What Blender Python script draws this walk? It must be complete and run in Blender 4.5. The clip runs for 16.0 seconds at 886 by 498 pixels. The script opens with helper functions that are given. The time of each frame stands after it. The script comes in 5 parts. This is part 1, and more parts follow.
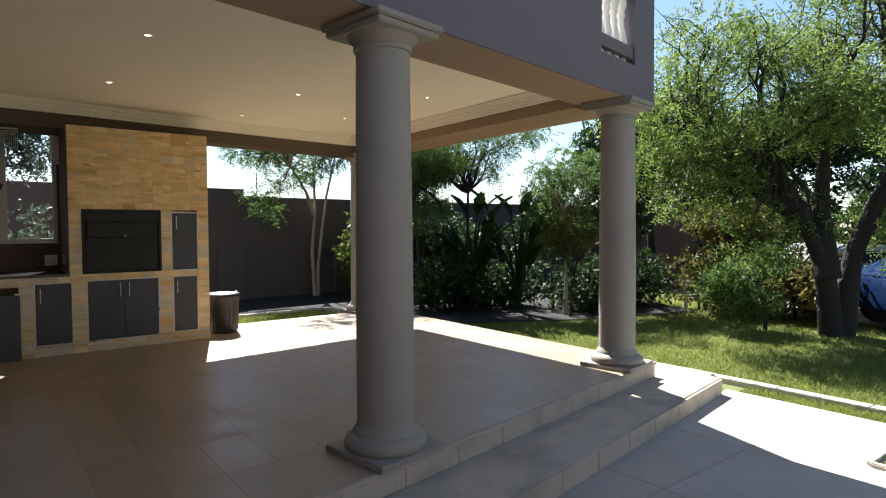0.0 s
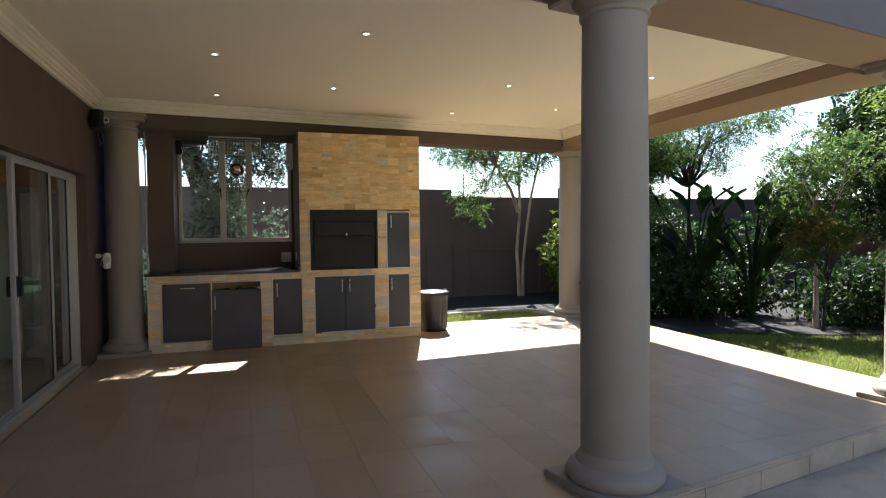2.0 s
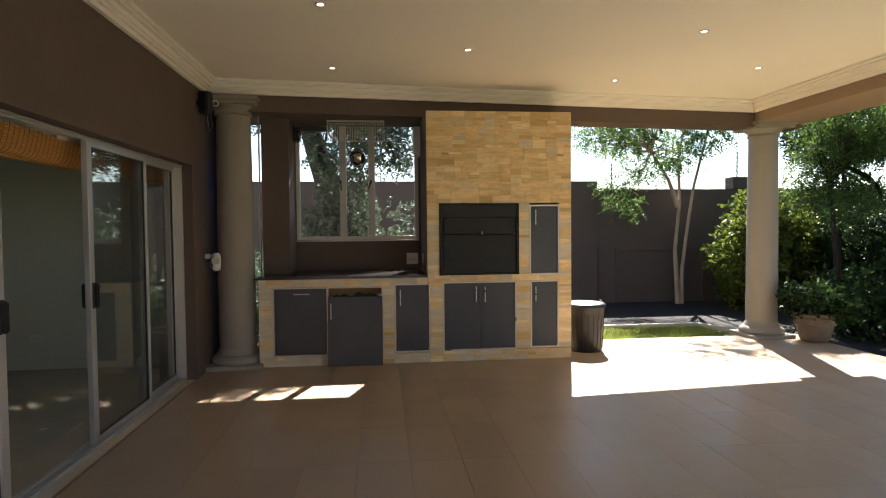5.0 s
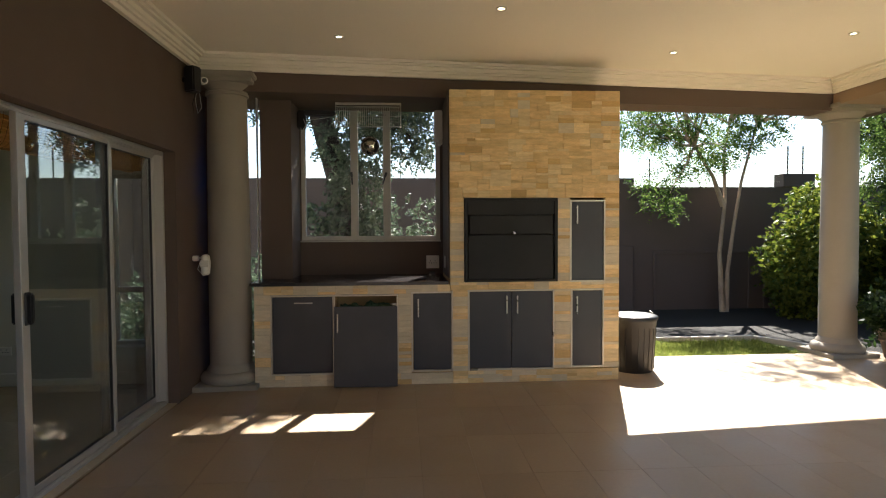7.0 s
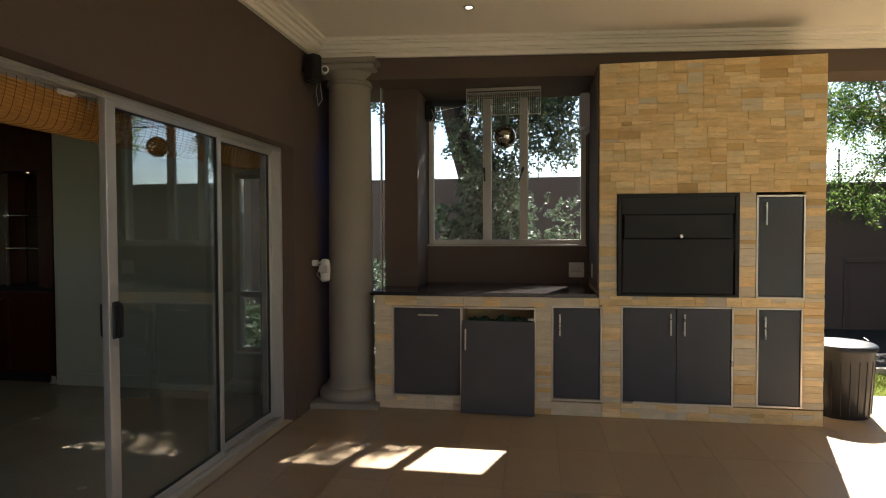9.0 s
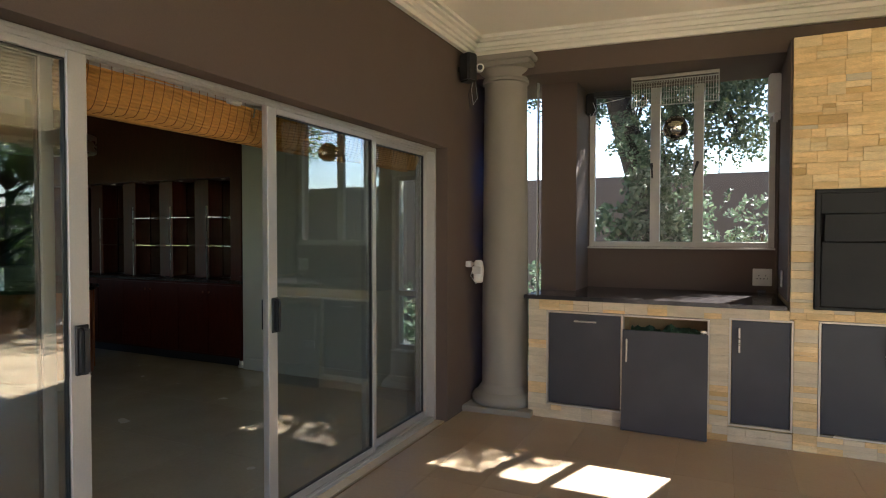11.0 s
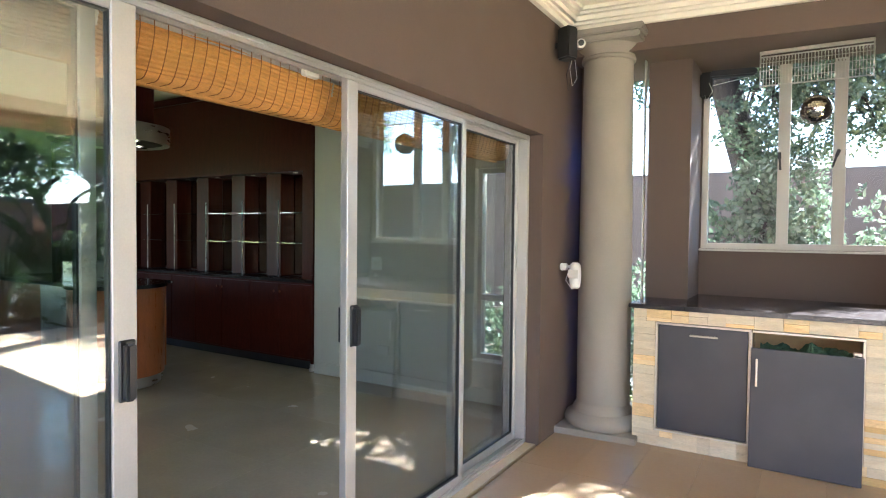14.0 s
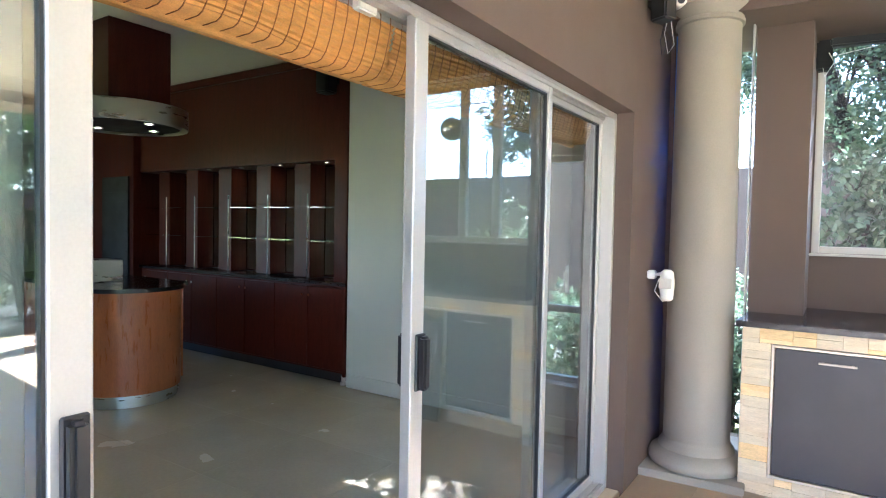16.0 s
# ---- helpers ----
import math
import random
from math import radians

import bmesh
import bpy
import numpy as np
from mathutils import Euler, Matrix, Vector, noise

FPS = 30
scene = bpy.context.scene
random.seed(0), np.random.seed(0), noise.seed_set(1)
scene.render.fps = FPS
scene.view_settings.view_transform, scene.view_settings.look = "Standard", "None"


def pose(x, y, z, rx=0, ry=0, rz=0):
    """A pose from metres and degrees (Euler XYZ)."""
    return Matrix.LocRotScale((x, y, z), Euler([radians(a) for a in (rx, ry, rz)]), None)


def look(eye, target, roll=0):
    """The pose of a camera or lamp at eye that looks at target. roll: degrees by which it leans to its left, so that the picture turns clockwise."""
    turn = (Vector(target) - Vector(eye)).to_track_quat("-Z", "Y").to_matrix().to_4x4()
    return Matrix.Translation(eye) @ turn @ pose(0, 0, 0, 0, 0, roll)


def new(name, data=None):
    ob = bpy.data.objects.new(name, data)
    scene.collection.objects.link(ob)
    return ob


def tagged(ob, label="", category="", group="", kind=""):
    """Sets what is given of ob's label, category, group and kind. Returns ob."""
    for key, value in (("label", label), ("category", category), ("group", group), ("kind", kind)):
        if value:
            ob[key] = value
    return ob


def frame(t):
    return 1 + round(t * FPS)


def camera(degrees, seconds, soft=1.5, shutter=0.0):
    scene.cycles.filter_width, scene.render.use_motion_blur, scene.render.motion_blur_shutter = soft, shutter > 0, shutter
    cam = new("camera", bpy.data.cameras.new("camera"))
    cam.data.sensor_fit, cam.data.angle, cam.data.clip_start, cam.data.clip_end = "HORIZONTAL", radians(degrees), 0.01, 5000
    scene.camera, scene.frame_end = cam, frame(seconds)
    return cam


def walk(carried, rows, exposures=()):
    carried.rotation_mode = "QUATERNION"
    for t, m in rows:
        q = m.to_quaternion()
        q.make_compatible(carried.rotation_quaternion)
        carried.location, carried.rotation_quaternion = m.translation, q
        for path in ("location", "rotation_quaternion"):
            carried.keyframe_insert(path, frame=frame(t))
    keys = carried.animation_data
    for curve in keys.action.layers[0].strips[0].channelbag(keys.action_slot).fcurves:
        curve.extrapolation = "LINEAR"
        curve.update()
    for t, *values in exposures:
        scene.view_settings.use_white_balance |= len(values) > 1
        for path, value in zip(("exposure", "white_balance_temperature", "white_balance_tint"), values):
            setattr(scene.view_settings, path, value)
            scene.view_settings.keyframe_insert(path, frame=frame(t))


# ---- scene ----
cam = camera(73.4, 16.0, soft=1.1)
PATH = [
    (0, (0.3, -0.091, 1.482), (1.521, 1.491, 1.412), -0.3),
    (0.5, (0.348, -0.018, 1.487), (1.441, 1.655, 1.416), -0.4),
    (1, (0.39, 0.06, 1.476), (1.331, 1.824, 1.406), -0.5),
    (1.5, (0.419, 0.199, 1.448), (1.198, 2.04, 1.383), -0.5),
    (2, (0.411, 0.383, 1.459), (1.046, 2.279, 1.394), -0.6),
    (2.5, (0.422, 0.564, 1.477), (0.944, 2.494, 1.408), -0.7),
    (3, (0.5, 0.806, 1.477), (0.919, 2.76, 1.409), -0.6),
    (3.5, (0.561, 1.026, 1.472), (0.888, 2.998, 1.402), -0.6),
    (4, (0.578, 1.324, 1.476), (0.844, 3.305, 1.404), -0.6),
    (4.2, (0.592, 1.431, 1.486), (0.836, 3.415, 1.41), -0.7),
    (6.5, (0.596, 2.463, 1.443), (0.771, 4.454, 1.377), -0.3),
    (7, (0.658, 2.726, 1.449), (0.794, 4.721, 1.381), -0.3),
    (7.5, (0.645, 2.941, 1.436), (0.716, 4.939, 1.369), -0.2),
    (8, (0.645, 3.175, 1.419), (0.613, 5.174, 1.36), -0.2),
    (8.5, (0.622, 3.339, 1.443), (0.465, 5.332, 1.383), -0.3),
    (9, (0.639, 3.496, 1.443), (0.32, 5.469, 1.388), -0.2),
    (9.5, (0.664, 3.6, 1.445), (0.164, 5.536, 1.391), -0.3),
    (10, (0.689, 3.655, 1.444), (0.035, 5.544, 1.393), -0.2),
    (12.5, (0.648, 3.743, 1.441), (-0.331, 5.486, 1.389), 0.3),
    (13, (0.542, 3.837, 1.436), (-0.464, 5.565, 1.387), 0.4),
    (13.5, (0.412, 3.941, 1.445), (-0.614, 5.657, 1.392), 0.5),
    (14, (0.302, 4.056, 1.438), (-0.74, 5.763, 1.381), 0.6),
    (14.5, (0.171, 4.202, 1.443), (-0.893, 5.894, 1.387), 0.7),
    (15, (0.03, 4.324, 1.434), (-1.066, 5.996, 1.378), 0.9),
    (15.5, (-0.124, 4.435, 1.433), (-1.235, 6.097, 1.376), 1.1),
    (16, (-0.271, 4.534, 1.448), (-1.377, 6.199, 1.378), 1.1),
]
walk(cam, [(t, look(eye, target, roll)) for t, eye, target, roll in PATH],
     [(0, 1.9, 6050, 10), (2, 2.28, 6050, 10), (4, 2.55, 6300, 10), (7, 2.45, 6500, 10), (8.5, 2.35, 6500, 10), (9.2, 2.5, 6550, 10), (10, 2.9, 6400, 10), (12.5, 4.05, 5900, 10), (14, 4.85, 5600, 10), (15, 5.22, 5350, 10), (16, 5.35, 5200, 10)])

# ---- world and sun ----
SUN_AZ, SUN_EL = 17.8, 48.0     # degrees clockwise from +y, and above the horizon
world = bpy.data.worlds.new("sky")
scene.world = world
world.use_nodes = True
wn = world.node_tree.nodes
sky = wn.new("ShaderNodeTexSky")
sky.sky_type = "NISHITA"
sky.sun_disc = False
sky.sun_elevation, sky.sun_rotation = radians(SUN_EL), radians(SUN_AZ)
sky.air_density, sky.dust_density, sky.ozone_density = 1.0, 0.5, 1.5
wn["Background"].inputs["Strength"].default_value = 0.05
world.node_tree.links.new(sky.outputs[0], wn["Background"].inputs["Color"])
sun = new("sun", bpy.data.lights.new("sun", "SUN"))
sun.data.energy, sun.data.angle, sun.data.color = 5.0, radians(0.53), (1.0, 0.95, 0.87)
_h = math.cos(radians(SUN_EL))
sun.matrix_world = look((_h * math.sin(radians(SUN_AZ)) * 30, _h * math.cos(radians(SUN_AZ)) * 30, math.sin(radians(SUN_EL)) * 30), (0, 0, 0))


# ---- materials ----
def material(name, color, rough=0.6, metal=0.0, vary=0.12, scale=6.0, fine=60.0, bump=0.15, depth=0.004, spec=0.5,
             stain=None, stain_amount=0.0, stain_scale=1.2, piece=0.0, stretch=(1, 1, 1), coat=0.0, local=False):
    """Paint, stone or metal: two sizes of noise over the base colour, a stain of its own colour, and relief."""
    m = bpy.data.materials.new(name)
    m.use_nodes = True
    n, l = m.node_tree.nodes, m.node_tree.links
    b = n["Principled BSDF"]
    b.inputs["Metallic"].default_value = metal
    b.inputs["Specular IOR Level"].default_value = spec
    b.inputs["Coat Weight"].default_value = coat
    geo = n.new("ShaderNodeTexCoord") if local else n.new("ShaderNodeNewGeometry")
    mp = n.new("ShaderNodeMapping")
    mp.inputs["Scale"].default_value = stretch
    l.new(geo.outputs["Object"] if local else geo.outputs["Position"], mp.inputs[0])
    big, small = n.new("ShaderNodeTexNoise"), n.new("ShaderNodeTexNoise")
    big.inputs["Scale"].default_value, big.inputs["Detail"].default_value = scale, 4
    small.inputs["Scale"].default_value, small.inputs["Detail"].default_value = fine, 3
    l.new(mp.outputs[0], big.inputs["Vector"])
    l.new(mp.outputs[0], small.inputs["Vector"])
    add = n.new("ShaderNodeMath")
    add.operation = "ADD"
    l.new(big.outputs["Fac"], add.inputs[0])
    l.new(small.outputs["Fac"], add.inputs[1])
    ramp = n.new("ShaderNodeMapRange")
    ramp.inputs["From Min"].default_value, ramp.inputs["From Max"].default_value = 0.6, 1.4
    ramp.inputs["To Min"].default_value, ramp.inputs["To Max"].default_value = 1 - vary, 1 + vary
    l.new(add.outputs[0], ramp.inputs["Value"])
    value = ramp.outputs[0]
    if piece:
        info = n.new("ShaderNodeObjectInfo")
        pr = n.new("ShaderNodeMapRange")
        pr.inputs["To Min"].default_value, pr.inputs["To Max"].default_value = 1 - piece, 1 + piece
        l.new(info.outputs["Random"], pr.inputs["Value"])
        mul = n.new("ShaderNodeMath")
        mul.operation = "MULTIPLY"
        l.new(value, mul.inputs[0])
        l.new(pr.outputs[0], mul.inputs[1])
        value = mul.outputs[0]
    scl = n.new("ShaderNodeVectorMath")
    scl.operation = "SCALE"
    scl.inputs[0].default_value = color
    l.new(value, scl.inputs["Scale"])
    out = scl.outputs[0]
    if stain:
        st = n.new("ShaderNodeTexNoise")
        st.inputs["Scale"].default_value, st.inputs["Detail"].default_value = stain_scale, 6
        l.new(mp.outputs[0], st.inputs["Vector"])
        sr = n.new("ShaderNodeMapRange")
        sr.inputs["From Min"].default_value, sr.inputs["From Max"].default_value = 0.48, 0.72
        sr.inputs["To Max"].default_value = stain_amount
        l.new(st.outputs["Fac"], sr.inputs["Value"])
        mix = n.new("ShaderNodeMix")
        mix.data_type = "RGBA"
        l.new(sr.outputs[0], mix.inputs["Factor"])
        l.new(out, mix.inputs["A"])
        mix.inputs["B"].default_value = (*stain, 1)
        out = mix.outputs["Result"]
    l.new(out, b.inputs["Base Color"])
    rr = n.new("ShaderNodeMapRange")
    rr.inputs["From Min"].default_value, rr.inputs["From Max"].default_value = 0.3, 0.7
    rr.inputs["To Min"].default_value, rr.inputs["To Max"].default_value = max(0.02, rough - 0.08), min(1, rough + 0.08)
    l.new(big.outputs["Fac"], rr.inputs["Value"])
    l.new(rr.outputs[0], b.inputs["Roughness"])
    if bump:
        bp = n.new("ShaderNodeBump")
        bp.inputs["Strength"].default_value, bp.inputs["Distance"].default_value = bump, depth
        l.new(add.outputs[0], bp.inputs["Height"])
        l.new(bp.outputs[0], b.inputs["Normal"])
    return m


def glowing(name, color, strength):
    m = bpy.data.materials.new(name)
    m.use_nodes = True
    b = m.node_tree.nodes["Principled BSDF"]
    b.inputs["Base Color"].default_value = (*color, 1)
    b.inputs["Emission Color"].default_value = (*color, 1)
    b.inputs["Emission Strength"].default_value = strength
    return m


def clear_glass(name, tint=(0.9, 0.93, 0.92), f0=0.055):
    """A thin pane: lets light straight through and mirrors more at a slant."""
    m = bpy.data.materials.new(name)
    m.use_nodes = True
    n, l = m.node_tree.nodes, m.node_tree.links
    n.remove(n["Principled BSDF"])
    tr, gl, mx = n.new("ShaderNodeBsdfTransparent"), n.new("ShaderNodeBsdfGlossy"), n.new("ShaderNodeMixShader")
    tr.inputs["Color"].default_value = (*tint, 1)
    gl.inputs["Roughness"].default_value = 0.0
    lw, pw, mr = n.new("ShaderNodeLayerWeight"), n.new("ShaderNodeMath"), n.new("ShaderNodeMapRange")
    lw.inputs["Blend"].default_value = 0.5
    pw.operation, pw.inputs[1].default_value = "POWER", 4.0
    mr.inputs["To Min"].default_value, mr.inputs["To Max"].default_value = f0, 1.0
    l.new(lw.outputs["Facing"], pw.inputs[0])
    l.new(pw.outputs[0], mr.inputs["Value"])
    l.new(mr.outputs[0], mx.inputs[0])
    l.new(tr.outputs[0], mx.inputs[1])
    l.new(gl.outputs[0], mx.inputs[2])
    l.new(mx.outputs[0], n["Material Output"].inputs["Surface"])
    return m


def leafy(name, color, tip, glow=0.5):
    """Leaves: two greens that vary leaf by leaf, with light coming through."""
    m = bpy.data.materials.new(name)
    m.use_nodes = True
    n, l = m.node_tree.nodes, m.node_tree.links
    b = n["Principled BSDF"]
    b.inputs["Roughness"].default_value = 0.55
    b.inputs["Specular IOR Level"].default_value = 0.2
    g = n.new("ShaderNodeNewGeometry")
    mix = n.new("ShaderNodeMix")
    mix.data_type = "RGBA"
    l.new(g.outputs["Random Per Island"], mix.inputs["Factor"])
    mix.inputs["A"].default_value, mix.inputs["B"].default_value = (*color, 1), (*tip, 1)
    l.new(mix.outputs["Result"], b.inputs["Base Color"])
    t = n.new("ShaderNodeBsdfTranslucent")
    l.new(mix.outputs["Result"], t.inputs["Color"])
    ms = n.new("ShaderNodeMixShader")
    ms.inputs[0].default_value = glow
    l.new(b.outputs[0], ms.inputs[1])
    l.new(t.outputs[0], ms.inputs[2])
    l.new(ms.outputs[0], n["Material Output"].inputs["Surface"])
    return m


BROWN = material("taupe_plaster_paint", (0.117, 0.081, 0.063), 0.75, vary=0.08, scale=2.5, fine=180, bump=0.25, depth=0.002, stain=(0.098, 0.071, 0.058), stain_amount=0.35)
FASCIA = material("grey_plum_plaster", (0.155, 0.13, 0.145), 0.8, vary=0.08, scale=2, fine=160, bump=0.25, depth=0.002, stain=(0.13, 0.11, 0.125), stain_amount=0.4)
SOFFIT = material("tan_soffit_paint", (0.30, 0.21, 0.14), 0.8, vary=0.07, scale=2, fine=160, bump=0.2, depth=0.002)
CEIL = material("ivory_ceiling_paint", (0.90, 0.83, 0.69), 0.85, vary=0.03, scale=1.2, fine=120, bump=0.06, depth=0.001)
CORN = material("ivory_cornice_paint", (0.88, 0.82, 0.71), 0.7, vary=0.04, scale=3, fine=120, bump=0.06, depth=0.001)
COLUMN = material("greige_cast_stone", (0.30, 0.266, 0.222), 0.7, vary=0.1, scale=4, fine=140, bump=0.25, depth=0.002, stain=(0.30, 0.265, 0.23), stain_amount=0.5, stain_scale=2.5)
TILE = material("sand_porcelain_tile", (0.375, 0.278, 0.182), 0.38, vary=0.07, scale=3, fine=45, bump=0.05, depth=0.001, piece=0.06, stain=(0.325, 0.232, 0.146), stain_amount=0.5, stain_scale=0.9)
GROUT = material("brown_grout", (0.28, 0.20, 0.125), 0.9, vary=0.15, scale=8, fine=200)
PAVE = material("pale_concrete_flag", (0.46, 0.41, 0.34), 0.75, vary=0.12, scale=3, fine=90, bump=0.3, depth=0.003, piece=0.05, stain=(0.33, 0.29, 0.24), stain_amount=0.6, stain_scale=1.3)
STEP = material("sand_step_stone", (0.48, 0.405, 0.315), 0.7, vary=0.12, scale=4, fine=90, bump=0.3, depth=0.003, stain=(0.22, 0.19, 0.15), stain_amount=0.6, stain_scale=3)
KERB = material("concrete_kerb", (0.5, 0.46, 0.39), 0.85, vary=0.12, scale=5, fine=90, bump=0.4, depth=0.004, stain=(0.3, 0.27, 0.22), stain_amount=0.5)
SAND1 = material("honey_sandstone", (0.77, 0.555, 0.28), 0.75, vary=0.2, scale=14, fine=70, bump=0.6, depth=0.004, piece=0.12, stretch=(1, 1, 4), stain=(0.58, 0.36, 0.15), stain_amount=0.55, stain_scale=5)
SAND2 = material("pale_sandstone", (0.80, 0.62, 0.355), 0.75, vary=0.18, scale=14, fine=70, bump=0.6, depth=0.004, piece=0.12, stretch=(1, 1, 4), stain=(0.66, 0.46, 0.23), stain_amount=0.45, stain_scale=5)
SAND3 = material("rust_sandstone", (0.62, 0.40, 0.17), 0.75, vary=0.18, scale=9, fine=70, bump=0.5, depth=0.004, piece=0.15, stretch=(1, 1, 4))
SAND4 = material("bleached_sandstone", (0.66, 0.56, 0.41), 0.75, vary=0.16, scale=9, fine=70, bump=0.5, depth=0.004, piece=0.09, stretch=(1, 1, 4), stain=(0.6, 0.46, 0.28), stain_amount=0.5, stain_scale=6)
MORTAR = material("sand_mortar", (0.56, 0.40, 0.21), 0.9, vary=0.15, scale=20, fine=200, bump=0.3)
GREYDOOR = material("slate_grey_laminate", (0.047, 0.048, 0.057), 0.45, vary=0.06, scale=2, fine=240, bump=0.08, depth=0.0006, stain=(0.07, 0.071, 0.08), stain_amount=0.5, stain_scale=3)
ALU = material("natural_aluminium", (0.52, 0.50, 0.475), 0.42, 0.5, vary=0.06, scale=3, fine=160, bump=0.05, depth=0.0005)
ALUTRIM = material("satin_aluminium_trim", (0.66, 0.60, 0.52), 0.35, 0.6, vary=0.06, scale=4, fine=160, bump=0.05, depth=0.0005)
STEEL = material("brushed_steel", (0.62, 0.59, 0.54), 0.32, 1.0, vary=0.04, scale=4, fine=90, bump=0.0, stretch=(1, 1, 6))
CHROME = material("chrome", (0.75, 0.75, 0.74), 0.12, 1.0, vary=0.02, bump=0)
BLACKSTEEL = material("black_enamelled_steel", (0.009, 0.0085, 0.008), 0.6, 0.1, vary=0.15, scale=5, fine=90, bump=0.1, depth=0.001, stain=(0.016, 0.015, 0.014), stain_amount=0.4)
BLACKPL = material("black_plastic", (0.018, 0.018, 0.02), 0.4, vary=0.15, scale=10, fine=200, bump=0.08, depth=0.0006)
GRANITE = material("black_granite", (0.022, 0.018, 0.018), 0.16, vary=0.45, scale=40, fine=220, bump=0.02, depth=0.0004)
WHITEPL = material("white_plastic", (0.74, 0.72, 0.67), 0.45, vary=0.05, scale=10, fine=120, bump=0.04, depth=0.0005)
INWALL = material("cream_interior_paint", (0.64, 0.615, 0.54), 0.7, vary=0.04, scale=2, fine=140, bump=0.06, depth=0.001)
MAHOG = material("mahogany_veneer", (0.068, 0.0135, 0.0075), 0.36, vary=0.3, scale=5, fine=40, bump=0.05, depth=0.0006, stretch=(6, 6, 0.8), spec=0.12)
CHERRY = material("cherry_veneer", (0.42, 0.125, 0.04), 0.32, vary=0.2, scale=5, fine=40, bump=0.04, depth=0.0006, stretch=(6, 6, 0.8), coat=0.2)
INFLOOR = material("sand_polished_tile", (0.50, 0.42, 0.31), 0.2, vary=0.07, scale=3, fine=50, bump=0.02, depth=0.0006, piece=0.04)
BAMBOO = material("orange_bamboo_slat", (0.62, 0.30, 0.075), 0.6, vary=0.25, scale=12, fine=90, bump=0.3, depth=0.001, stretch=(1, 3, 8), piece=0.1)
CORD = material("dark_blind_cord", (0.24, 0.105, 0.03), 0.8, bump=0)
MIRROR = material("bronze_mirror", (0.62, 0.56, 0.45), 0.04, 1.0, vary=0.01, bump=0)
WALLDARK = material("boundary_wall_taupe", (0.085, 0.065, 0.06), 0.85, vary=0.1, scale=1.5, fine=120, bump=0.3, depth=0.003, stain=(0.065, 0.052, 0.05), stain_amount=0.5)
# brown bark with the crown's shade on the trunk put into the colour
BARK = material("shade_darkened_bark", (0.024, 0.018, 0.014), 0.9, vary=0.35, scale=9, fine=60, bump=0.8, depth=0.02, stretch=(1, 1, 0.3))
PALEBARK = material("pale_mottled_bark", (0.40, 0.31, 0.23), 0.85, vary=0.25, scale=8, fine=50, bump=0.5, depth=0.008, stretch=(1, 1, 0.4), stain=(0.2, 0.14, 0.1), stain_amount=0.6, stain_scale=6)
# near-black: the tree shade over the planting bed is put into this colour
SOIL = material("shade_darkened_soil", (0.011, 0.009, 0.007), 0.95, vary=0.4, scale=12, fine=90, bump=0.8, depth=0.02)
LAWN = material("lawn_ground", (0.12, 0.14, 0.035), 0.95, vary=0.4, scale=5, fine=60, bump=0.6, depth=0.02, stain=(0.11, 0.115, 0.04), stain_amount=0.7, stain_scale=0.9)
BLADE = leafy("grass_blade", (0.13, 0.18, 0.032), (0.28, 0.295, 0.08), 0.5)
LEAF_A = leafy("feathery_leaf", (0.065, 0.115, 0.024), (0.21, 0.265, 0.058), 0.55)
LEAF_M = leafy("airy_leaf", (0.035, 0.08, 0.02), (0.14, 0.20, 0.045), 0.5)
# both greens lowered: shade from trees and wall is put into the colour
LEAF_D = leafy("shade_darkened_leaf", (0.012, 0.03, 0.009), (0.04, 0.068, 0.018), 0.35)
LEAF_Y = leafy("lime_leaf", (0.035, 0.075, 0.014), (0.19, 0.21, 0.03), 0.35)
LEAF_G = leafy("silver_leaf", (0.05, 0.08, 0.048), (0.115, 0.15, 0.10), 0.3)
LEAF_R = leafy("bronze_leaf", (0.16, 0.11, 0.03), (0.10, 0.13, 0.03), 0.4)
TERRA = material("weathered_terracotta", (0.19, 0.14, 0.105), 0.9, vary=0.2, scale=8, fine=90, bump=0.5, depth=0.004, stain=(0.35, 0.3, 0.25), stain_amount=0.5, stain_scale=4)
GLASS = clear_glass("door_glass", (0.80, 0.84, 0.83), 0.13)
BLUEGLASS = leafy("blue_translucent_sheet", (0.14, 0.27, 0.60), (0.17, 0.31, 0.66), 0.75)
WGLASS = clear_glass("window_glass", (0.93, 0.95, 0.95), 0.03)
GLOW = glowing("lamp_glow", (1.0, 0.86, 0.62), 2.5)
BRICKFAR = material("far_red_brick", (0.26, 0.13, 0.09), 0.9, vary=0.2, scale=6, fine=30)
BLUEPAINT = material("blue_car_paint", (0.012, 0.03, 0.10), 0.25, 0.3, vary=0.03, bump=0, coat=0.6)
WHITEPAINT = material("white_car_paint", (0.4, 0.4, 0.4), 0.25, vary=0.03, bump=0, coat=0.6)
CARGLASS = material("dark_car_glass", (0.02, 0.025, 0.03), 0.06, vary=0.02, bump=0)
TYRE = material("tyre_rubber", (0.02, 0.02, 0.02), 0.8)
GREENCLOTH = material("dark_green_cloth", (0.06, 0.12, 0.06), 0.9, vary=0.4, scale=14, fine=60, bump=0.8, depth=0.02)
PAINTWHITE = material("white_window_frame", (0.58, 0.55, 0.49), 0.5, vary=0.05, scale=5, fine=120, bump=0.05, depth=0.0006)


# ---- mesh helpers ----
def finish(name, bm, mat, parent=None, label="", smooth=False):
    me = bpy.data.meshes.new(name)
    bm.normal_update()
    bm.to_mesh(me)
    bm.free()
    me.materials.append(mat)
    if smooth:
        me.shade_smooth()
        me.set_sharp_from_angle(angle=radians(40))
    ob = new(name, me)
    if parent:
        ob.parent = parent
        ob.matrix_parent_inverse = Matrix.Translation(-parent.location)
    if label:
        ob["label"] = label
    return ob


